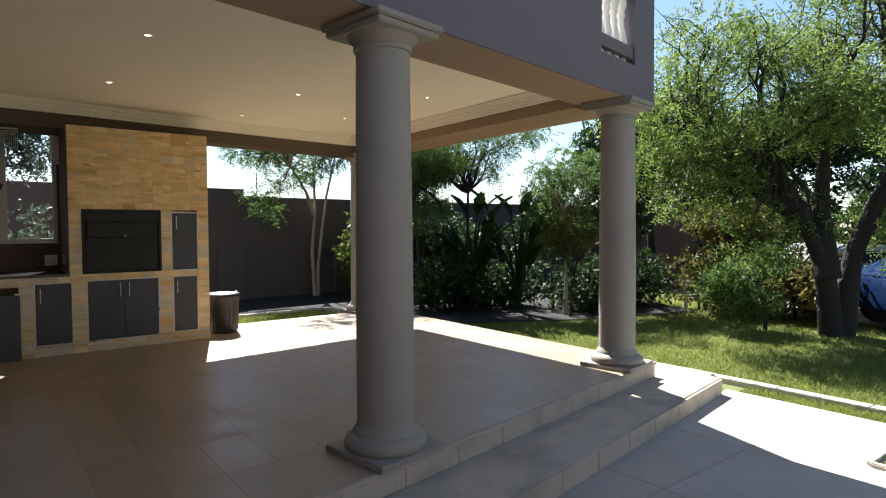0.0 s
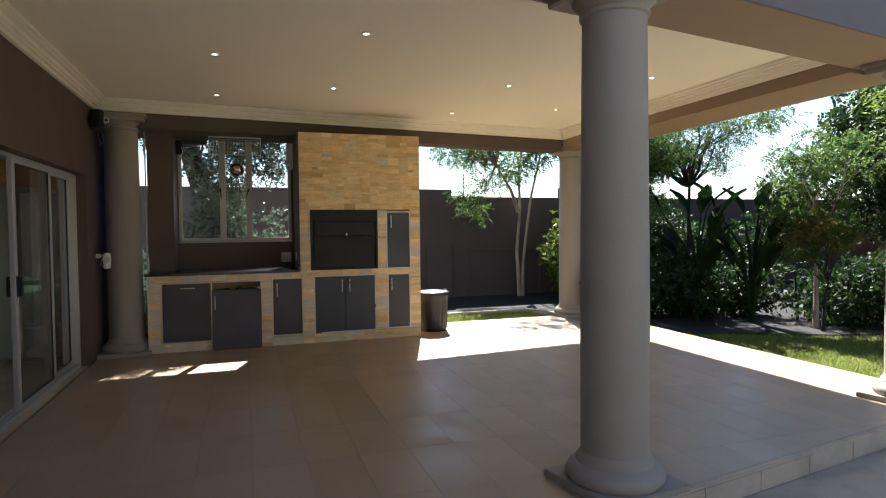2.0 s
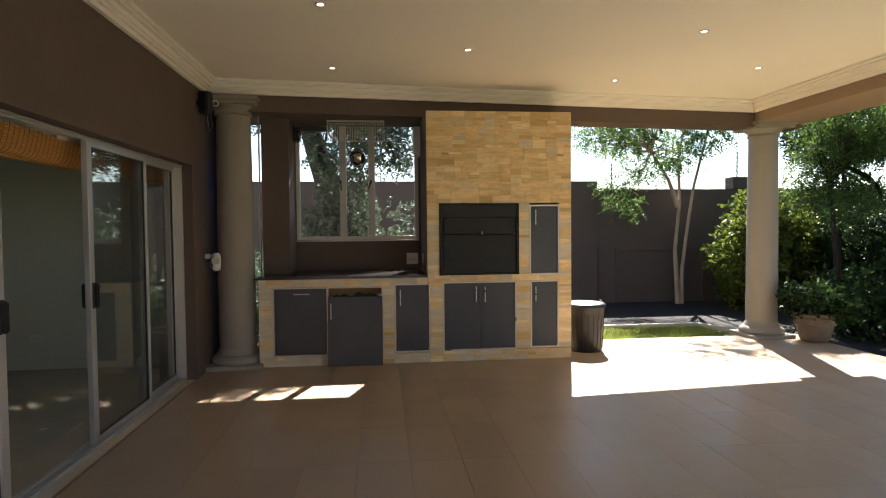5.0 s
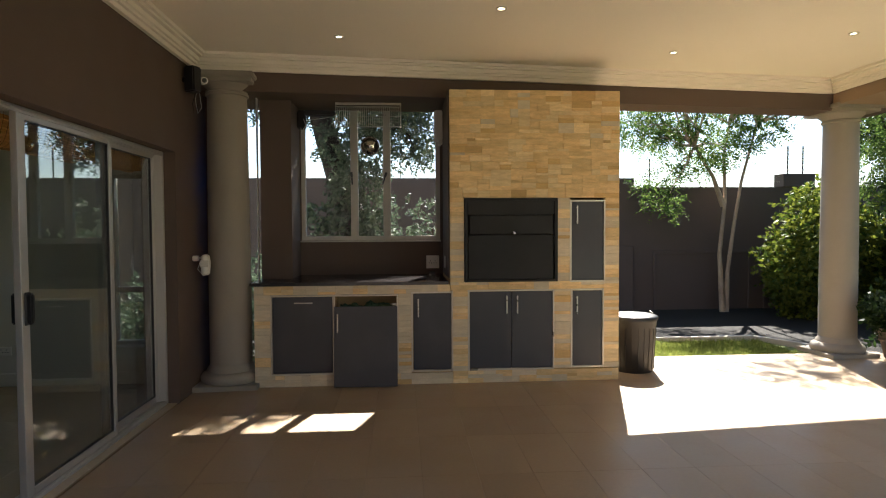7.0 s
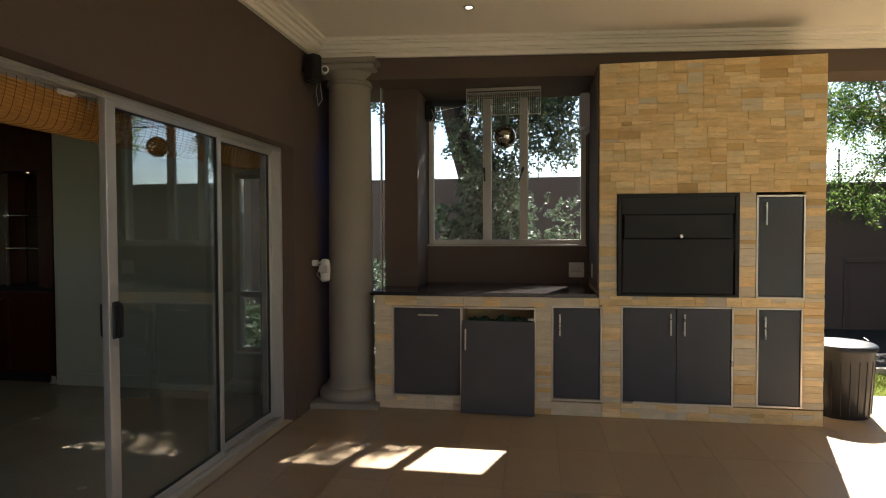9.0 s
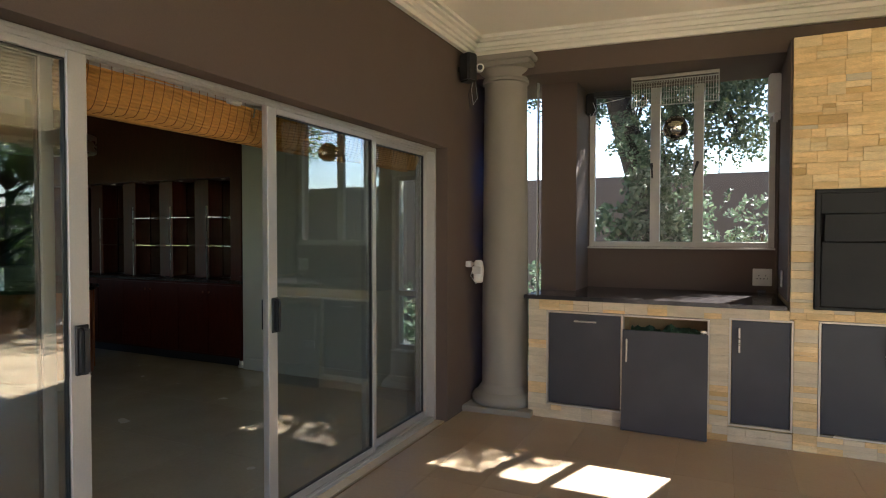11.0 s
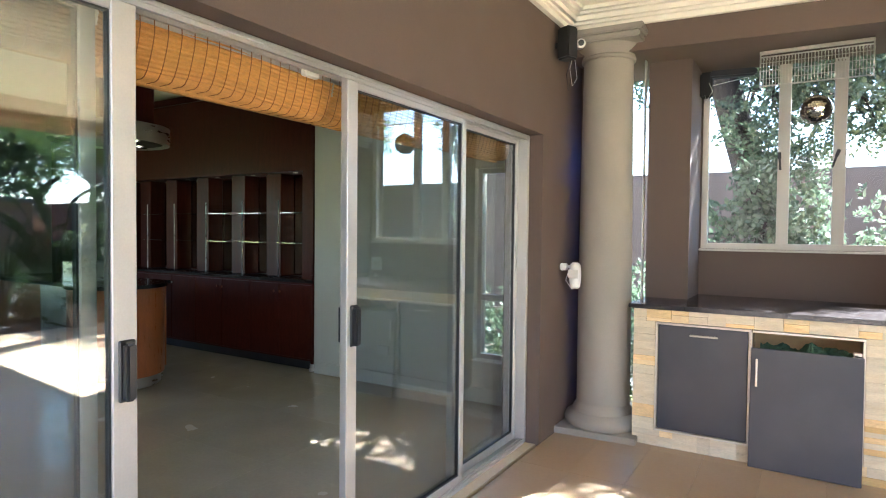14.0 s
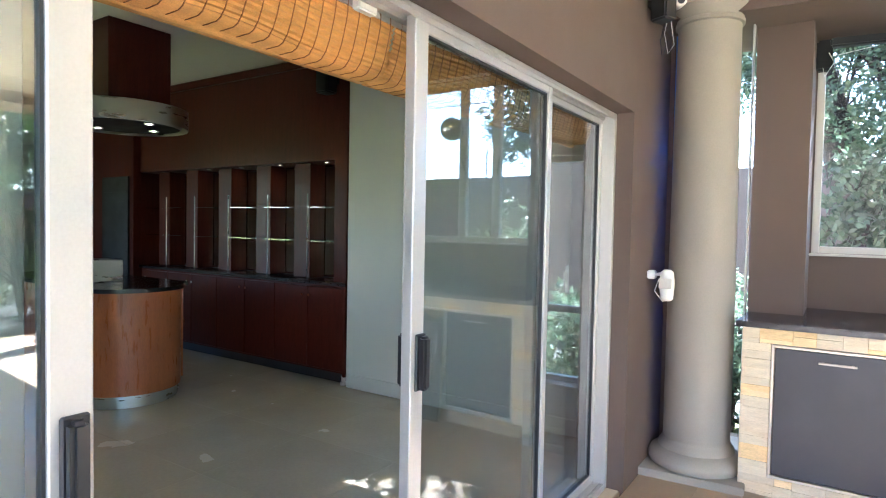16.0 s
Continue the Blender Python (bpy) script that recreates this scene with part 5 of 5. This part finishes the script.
def plant_pot(x, y):
    t = empty("plant_pot", (x, y, 0), "weathered round terracotta pot with a leafy plant", "plant pot")
    prof = [(0.15, 0.0), (0.17, 0.02), (0.21, 0.2), (0.235, 0.3), (0.26, 0.31), (0.265, 0.35), (0.24, 0.36), (0.225, 0.33), (0.02, 0.32)]
    part("pot", lathe(prof, (x, y, 0), 32), TERRA, t, "", True)
    part("band", lathe([(0.222, 0.2), (0.236, 0.21), (0.238, 0.23), (0.225, 0.24)], (x, y, 0), 32, None, False), TERRA, t, "", True)
    part("soil", lathe([(0.02, 0.325), (0.222, 0.335), (0.222, 0.325)], (x, y, 0), 20), SOIL, t)
    crown_mesh("plant", [(x, y, 0.5, 0.28, 0.28, 0.14), (x + 0.2, y - 0.1, 0.45, 0.2, 0.2, 0.12), (x - 0.15, y, 0.55, 0.2, 0.2, 0.14)], 330, LEAF_D, t, leaflets=8, spray=0.14, leaf=0.07, width=0.02)


plant_pot(6.05, 8.75)


def hanging_rack():
    t = empty("hanging_wire_rack", (0.32, 8.90, 2.72), "wire grid rack hanging before the window", "rack")
    x0, x1, y, z0, z1 = 0.0, 0.65, 8.90, 2.475, 2.712
    part("top_bar", box(x0 - 0.005, x1 + 0.005, y - 0.12, y - 0.09, z1 - 0.012, z1 + 0.008, 0.002), ALUTRIM, t)
    for nm, zz in (("rail", z1 - 0.03), ("rail", z0 + 0.008)):
        part(nm, tube([(x0, y - 0.1, zz), (x1, y - 0.1, zz)], 0.005, 8), STEEL, t)
    for xx in (x0, x1):
        part("side_rail", tube([(xx, y - 0.1, z0), (xx, y - 0.1, z1)], 0.005, 8), STEEL, t)
    n = 34
    for i in range(1, n):
        x = x0 + (x1 - x0) * i / n
        part("wire", tube([(x, y - 0.1, z0), (x, y - 0.1, z1 - 0.03), (x, y + 0.02, z1 - 0.02)], 0.0026, 5), STEEL, t)
    for i in range(1, 4):
        part("cross_wire", tube([(x0, y - 0.105, z0 + i * 0.055), (x1, y - 0.105, z0 + i * 0.055)], 0.002, 5), STEEL, t)
    for xx in (x0 + 0.04, x1 - 0.04):
        part("hanger", tube([(xx, y - 0.105, z1), (xx, y - 0.105, BZ + 0.01)], 0.004, 6), STEEL, t)


hanging_rack()
ball = empty("mirror_ball", (0.34, 8.78, 2.47), "mirror ball of small bronze facets hung on a cord", "mirror ball")
part("globe", lathe([(0.001, -0.097)] + [(0.097 * math.sin(math.pi * k / 22), -0.097 * math.cos(math.pi * k / 22)) for k in range(1, 22)] + [(0.001, 0.097)], (0.34, 8.78, 2.285), 36), BLACKPL, ball)
fac = bmesh.new()
for k in range(1, 21):
    t0, t1 = math.pi * (k + 0.05) / 22, math.pi * (k + 0.95) / 22
    n = max(6, round(40 * math.sin((t0 + t1) / 2)))
    for j in range(n):
        p0, p1 = 2 * math.pi * (j + 0.04) / n, 2 * math.pi * (j + 0.96) / n
        fac.faces.new([fac.verts.new((0.34 + 0.1 * math.sin(t) * math.cos(p), 8.78 + 0.1 * math.sin(t) * math.sin(p), 2.285 - 0.1 * math.cos(t))) for t, p in ((t0, p0), (t0, p1), (t1, p1), (t1, p0))])
part("mirror_skin", fac, MIRROR, ball, "small bronze mirror facets")
part("cord", tube([(0.34, 8.78, 2.38), (0.34, 8.79, 2.48)], 0.003, 6), BLACKPL, ball)

# heater bar at the window's upper corner
hbx = empty("black_bar_heater", (-0.3, 8.98, 2.66), "dusty black bar heater bracketed beside the window", "heater")
bar = box(-0.16, 0.16, -0.035, 0.035, -0.028, 0.028, 0.012, None, 2)
bmesh.ops.transform(bar, matrix=pose(-0.20, 9.08, 2.665, 0, 0, 8), verts=bar.verts)
part("body", bar, BLACKPL, hbx)
part("bracket", box(-0.428, -0.34, 9.04, 9.12, 2.50, 2.69, 0.012, None, 2), BLACKSTEEL, hbx)
part("cable", tube([(-0.36, 9.03, 2.6), (-0.33, 9.0, 2.53), (-0.38, 9.02, 2.45), (-0.40, 9.08, 2.58), (-0.1, 9.1, 2.63)], 0.0028, 6), WHITEPL, hbx)
vb = empty("white_wall_box", (1.06, 9.0, 2.4), "white plastic box fixed beside the window", "box")
part("cover", box(1.0, 1.083, 8.93, 9.12, 2.38, 2.68, 0.008, None, 2), WHITEPL, vb)
part("base", box(1.04, 1.083, 8.95, 9.10, 2.33, 2.379, 0.004), WHITEPL, vb)
part("conduit", tube([(1.075, 9.0, 2.33), (1.075, 9.0, 1.0)], 0.009, 8), BROWN, vb)

# speaker, security camera and sensor in the corner
sp = empty("wall_speaker", (-1.16, 8.12, 2.76), "small black wall speaker on a bracket", "speaker")
s_ = box(-0.055, 0.055, -0.05, 0.05, -0.11, 0.11, 0.012, None, 2)
bmesh.ops.transform(s_, matrix=pose(-1.135, 8.03, 2.745, 0, 0, -25), verts=s_.verts)
sb_ = part("cabinet", s_, BLACKPL, sp)
part("bracket", box(WX + 0.002, -1.17, 8.01, 8.05, 2.72, 2.76, 0.004), BLACKSTEEL, sp)
cam_ = empty("security_camera", (-1.1, 8.17, 2.76), "small white security camera on the corner", "camera")
cb = lathe([(0.028, -0.06), (0.032, -0.055), (0.032, 0.05), (0.026, 0.055)], (0, 0, 0), 20)
bmesh.ops.transform(cb, matrix=pose(-1.07, 8.11, 2.755, 100, 0, 25), verts=cb.verts)
part("housing", cb, WHITEPL, cam_, "", True)
lens = lathe([(0.02, 0), (0.02, 0.008), (0.005, 0.01)], (0, 0, 0), 16)
bmesh.ops.transform(lens, matrix=pose(-1.046, 8.055, 2.746, 100, 0, 25), verts=lens.verts)
part("lens", lens, BLACKPL, cam_, "dark glass lens", True)
part("mount", tube([(-1.09, 8.14, 2.765), (-1.15, 8.2, 2.80), (WX + 0.001, 8.22, 2.82)], 0.012, 8), WHITEPL, cam_)
cab = empty("loose_cables", (-1.13, 8.18, 2.6), "thin loose cables hanging beside the column", "cable")
part("cable", tube([(-1.13, 8.16, 2.74), (-1.15, 8.13, 2.60), (-1.12, 8.10, 2.47), (-1.09, 8.11, 2.52), (-1.12, 8.14, 2.68)], 0.0022, 6), WHITEPL, cab)
part("cable", tube([(-1.14, 8.17, 2.74), (-1.17, 8.12, 2.56), (-1.15, 8.1, 2.44), (-1.13, 8.12, 2.55)], 0.003, 6), BLACKPL, cab)
pir = empty("alarm_sensor", (-1.16, 8.12, 1.14), "white outdoor alarm sensor on a bracket", "sensor")
part("bracket", box(WX + 0.002, -1.17, 8.17, 8.22, 1.17, 1.22, 0.006, None, 2), WHITEPL, pir)
part("arm", tube([(-1.17, 8.195, 1.195), (-1.12, 8.18, 1.205)], 0.01, 8), WHITEPL, pir)
part("housing", lathe([(0.022, 0.0), (0.036, 0.012), (0.042, 0.08), (0.042, 0.12), (0.036, 0.17), (0.02, 0.185)], (-1.10, 8.17, 1.045), 20), WHITEPL, pir, "", True)
part("window", box(-1.138, -1.065, 8.125, 8.132, 1.12, 1.18, 0.003), PAINTWHITE, pir)
part("cable", tube([(-1.15, 8.18, 1.17), (-1.17, 8.17, 1.1), (-1.12, 8.16, 1.04), (-1.10, 8.17, 1.05)], 0.003, 6), WHITEPL, pir)


def socket(at, w, h, normal, n, label):
    """A wall plate with round holes; normal 'y' faces -y."""
    x, y, z = at
    t = empty("power_socket", at, label, "socket")
    if normal == "y":
        pl_ = part("plate", box(x - w / 2, x + w / 2, y - 0.012, y - 0.001, z - h / 2, z + h / 2, 0.003), WHITEPL, t)
        for i in range(n):
            for dx, dz in ((0, 0.018), (-0.012, -0.006), (0.012, -0.006)):
                px, pz = x + (i - (n - 1) / 2) * 0.05 + dx, z + dz - 0.005
                part("hole", box(px - 0.004, px + 0.004, y - 0.0135, y - 0.0118, pz - 0.004, pz + 0.004), BLACKPL, pl_)
    else:
        part("plate", box(x - 0.011, x - 0.001, y - w / 2, y + w / 2, z - h / 2, z + h / 2, 0.003), WHITEPL, t)


socket((0.985, 9.188, 1.09), 0.14, 0.14, "y", 2, "white double power socket above the worktop")
tagged(finish("socket_plug", box(0.95, 1.01, 9.10, 9.16, 0.963, 0.99, 0.006, None, 2), BLACKPL), "small black adapter lying on the worktop", "adapter")
socket((1.084, 8.62, 1.12), 0.045, 0.12, "x", 0, "narrow white switch plate on the chimney side")
socket((1.195, SY + 0.014, 0.685), 0.075, 0.12, "y", 1, "white outlet plate on the sandstone")
socket((-3.05, KY - 0.001, 0.33), 0.13, 0.08, "y", 2, "white double socket on the kitchen wall")

# ---- kitchen ----
kc = empty("kitchen_base_cabinet", (-5.4, 8.7, 0), "dark mahogany base cabinet run with steel knobs", "cabinet")
part("plinth", box(-7.31, -4.02, KY + 0.07, 8.88, 0.0, 0.10), BLACKPL, kc)
part("body", box(-7.31, -3.95, KY + 0.02, 8.88, 0.10, 0.90), MAHOG, kc)
part("end_panel", box(-3.97, -3.945, KY - 0.01, 8.88, 0.08, 0.985), MAHOG, kc)
for i in range(7):
    x1 = -3.98 - i * 0.46
    d = part("door", box(x1 - 0.45, x1, KY - 0.002, KY + 0.019, 0.12, 0.88, 0.003), MAHOG, kc)
    kx = x1 - 0.41 if i % 2 == 0 else x1 - 0.04
    kb = lathe([(0.005, 0), (0.005, 0.018), (0.013, 0.02), (0.013, 0.03)], (0, 0, 0), 12)
    bmesh.ops.transform(kb, matrix=pose(kx, KY - 0.002, 0.80, 90, 0, 0), verts=kb.verts)
    part("knob", kb, CHROME, d, "small chrome knob", True)
foot = tagged(finish("cabinet_foot", lathe([(0.03, 0.0), (0.03, 0.02), (0.02, 0.03), (0.02, 0.08)], (-3.99, KY + 0.03, 0.0), 16), STEEL), "short steel cabinet foot", "foot")
tagged(finish("kitchen_worktop", box(-7.31, -3.945, KY - 0.02, 8.88, 0.902, 0.935, 0.004), GRANITE), "black granite kitchen worktop", "worktop")
kp = empty("kitchen_wall_unit", (-5.4, 8.75, 0.95), "dark mahogany display unit with glass shelves", "cabinet")
part("top_panel", box(-7.31, -3.95, KY + 0.0, 8.88, 2.05, 3.0), MAHOG, kp)
part("end_panel", box(-4.10, -3.95, KY + 0.0, 8.88, 0.94, 2.05), MAHOG, kp)
part("back_panel", box(-7.31, -4.10, 8.84, 8.89, 0.94, 2.05), MAHOG, kp)
mirror_b = part("mirror_panel", box(-7.3, -4.12, 8.825, 8.838, 0.96, 2.03), MIRROR, kp, "dark bronze mirror backing")
part("crown_moulding", box(-7.31, -3.90, KY - 0.05, KY + 0.0, 2.92, 3.0, 0.01), MAHOG, kp)
for i, x in enumerate((-4.65, -5.22, -5.85, -6.45, -7.0)):
    part("upright", box(x - 0.11, x + 0.11, 8.62, 8.82, 0.94, 2.05, 0.004), MAHOG, kp)
    part("rod", tube([(x + 0.14, 8.56, 0.94), (x + 0.14, 8.56, 1.75)], 0.006, 8), STEEL, kp)
    for z in (1.30, 1.62):
        part("glass_shelf", box(x - 0.5 if i < 4 else x - 0.3, x - 0.115, 8.56, 8.82, z, z + 0.008), GLASS, kp)
for z in (1.30, 1.62):
    part("glass_shelf", box(-4.535, -4.105, 8.56, 8.82, z, z + 0.008), GLASS, kp)
for x in (-4.3, -4.95, -5.55, -6.1):
    downlight(x, 8.6, 2.05, 0.45)

tu = empty("tall_oven_unit", (-8.0, 8.6, 0), "tall dark oven unit at the end of the cabinets", "cabinet")
part("carcass", box(-8.95, -7.32, 8.42, 8.88, 0.0, 3.01), MAHOG, tu)
part("oven_front", box(-8.0, -7.40, 8.395, 8.419, 0.75, 2.0, 0.004), BLACKSTEEL, tu)
for k in range(9):
    part("vent_bar", box(-7.98, -7.42, 8.385, 8.394, 0.85 + k * 0.12, 0.862 + k * 0.12), BLACKSTEEL, tu)
isl = empty("kitchen_island", (-5.15, 7.18, 0), "rounded cherry wood kitchen island with steel plinth", "island")
IR = 0.40
part("plinth", lathe([(IR - 0.03, 0.0), (IR - 0.03, 0.1)], (-5.15, 7.18, 0), 48), STEEL, isl, "brushed steel plinth", True)
part("drum", lathe([(IR, 0.1), (IR, 0.90)], (-5.15, 7.18, 0), 64), CHERRY, isl, "", True)
part("body", box(-7.0, -5.06, 6.90, 7.62, 0.1, 0.90), CHERRY, isl)
part("body_plinth", box(-7.0, -5.06, 6.95, 7.58, 0.0, 0.1), STEEL, isl)
part("worktop", lathe([(IR + 0.03, 0.902), (IR + 0.03, 0.935)], (-5.15, 7.18, 0), 64), GRANITE, isl)
part("worktop", box(-7.0, -5.05, 6.86, 7.66, 0.9025, 0.9345), GRANITE, isl)
part("steel_side", box(-5.9, -5.3, 6.875, 6.898, 0.1, 0.9), STEEL, isl)
tagged(finish("island_steel_box", box(-5.75, -5.45, 7.0, 7.3, 0.936, 1.12, 0.006), STEEL), "brushed steel box on the island", "box")
hd = empty("cooker_hood", (-5.15, 7.22, 2.3), "round brushed steel cooker hood under a mahogany chimney", "cooker hood")
part("band", lathe([(0.50, 2.23), (0.50, 2.385), (0.44, 2.385), (0.44, 2.37), (0.45, 2.25), (0.44, 2.23)], (-5.22, 7.17, 0), 64, None, False), STEEL, hd, "", True)
part("underside", lathe([(0.445, 2.245), (0.445, 2.26)], (-5.22, 7.17, 0), 48), BLACKSTEEL, hd)
part("chimney", box(-5.49, -4.95, 6.92, 7.43, 2.27, 3.018, 0.004), MAHOG, hd)
for a in (0.2, 1.7, 3.3, 4.9):
    downlight(-5.22 + 0.3 * math.cos(a), 7.17 + 0.3 * math.sin(a), 2.244, 0.7)

ph = empty("wall_phone", (-3.93, 8.60, 0.95), "black cordless handset hanging on the cabinet end", "phone")
part("handset", box(-3.943, -3.915, 8.60, 8.655, 0.68, 0.90, 0.01, None, 2), BLACKPL, ph)
part("cradle", box(-3.943, -3.92, 8.585, 8.67, 0.86, 0.93, 0.008, None, 2), BLACKPL, ph)
ks = empty("ceiling_speaker", (-4.2, 8.45, 2.75), "small black speaker under the kitchen ceiling", "speaker")
part("cabinet", box(-4.16, -4.02, 8.30, 8.44, 2.62, 2.86, 0.012, None, 2), BLACKPL, ks)
part("bracket", box(-4.12, -4.06, 8.441, 8.499, 2.72, 2.78, 0.004), BLACKSTEEL, ks)

# ---- pieces: stones of the braai wall ----
def stone_face(thing, x0, x1, z0, z1, seed, pale=4):
    """Split sandstone: the face is cut again and again into blocks of uneven size and depth."""
    g = random.Random(seed)
    todo = [(x0, x1, z0, z1)]
    while todo:
        a, b, c, d = todo.pop()
        w, h = b - a, d - c
        if h > 0.1 and h > w * 0.45:
            k = c + h * g.uniform(0.35, 0.65)
            todo += [(a, b, c, k), (a, b, k, d)]
        elif w > g.uniform(0.15, 0.32):
            k = a + w * g.uniform(0.3, 0.7)
            todo += [(a, k, c, d), (k, b, c, d)]
        elif h > 0.058 and g.random() < 0.6:
            k = c + h * g.choice((0.3, 0.5, 0.62))
            todo += [(a, b, c, k), (a, b, k, d)]
        else:
            q = g.uniform(0.0, 0.007)
            part("stone", box(a + 0.0004, b - 0.0004, SY - q + 0.002, yb + 0.004, c + 0.0004, d - 0.0004, 0.001), g.choices((SAND1, SAND2, SAND3, SAND4), (7, 3.5, 0.9, pale))[0], thing)


for i, r_ in enumerate(((1.10, 2.71, 1.735, SZ), (1.10, 1.232, 0.95, 1.735), (2.118, 2.234, 0.95, 1.735), (2.576, 2.71, 0.95, 1.735), (1.10, 2.71, 0.876, 0.95),
                        (1.126, 1.264, 0.114, 0.876), (2.086, 2.244, 0.124, 0.876), (2.566, 2.71, 0.124, 0.876), (1.126, 2.71, 0.0, 0.114))):
    stone_face(braai, *r_, i, 0.5 if i == 0 else 9)
for i, r_ in enumerate(((-0.70, 1.098, 0.848, 0.929), (-0.70, -0.556, 0.104, 0.848), (0.616, 0.734, 0.104, 0.848), (-0.70, 1.124, 0.0, 0.104))):
    stone_face(counter, *r_, 20 + i, 45)

# ---- pieces: floor tiles and flags ----
def clip_front(poly, off):
    """Keeps the part of a plan polygon behind the front edge."""
    out = []
    f = lambda p: p[1] - front(p[0], off)
    for p, q in zip(poly, poly[1:] + poly[:1]):
        a, b = f(p), f(q)
        if a >= 0:
            out.append(p)
        if (a >= 0) != (b >= 0):
            t = a / (a - b)
            out.append((p[0] + (q[0] - p[0]) * t, p[1] + (q[1] - p[1]) * t))
    return out


def tiles(parent, name, mat, x0, x1, y0, y1, w, d, z, th, clip=None, seed=1, gap=0.0009):
    nx, ny = math.ceil((x1 - x0) / w), math.ceil((y1 - y0) / d)
    for i in range(nx):
        for j in range(ny):
            a, b = x0 + i * w, min(x0 + (i + 1) * w, x1)
            c, e = y0 + j * d, min(y0 + (j + 1) * d, y1)
            p = [(a + gap, c + gap), (b - gap, c + gap), (b - gap, e - gap), (a + gap, e - gap)]
            if clip:
                p = clip(p)
            if len(p) >= 3:
                part(name, prism(p, z - th, z), mat, parent)


tiles(floor, "tile", TILE, WX + 0.004, TX1, 2.2, 9.2, 0.33, 0.66, 0.0, 0.02, lambda p: clip_front(p, -0.225))
kf = bpy.data.objects["floor_kitchen"]
tiles(kf, "tile", INFLOOR, -7.3, -1.245, 3.4, 9.0, 0.8, 0.8, -0.004, 0.02)


def clip_pave(p):
    q = clip_front([(x, 2 * front(x, -0.81) - y) for x, y in p][::-1], -0.81)
    return [(x, 2 * front(x, -0.81) - y) for x, y in q][::-1]


tiles(paving, "flagstone", PAVE, -2.0, PX1, -2.6, 3.4, 1.2, 1.2, GZ, 0.03, clip_pave, gap=0.003)
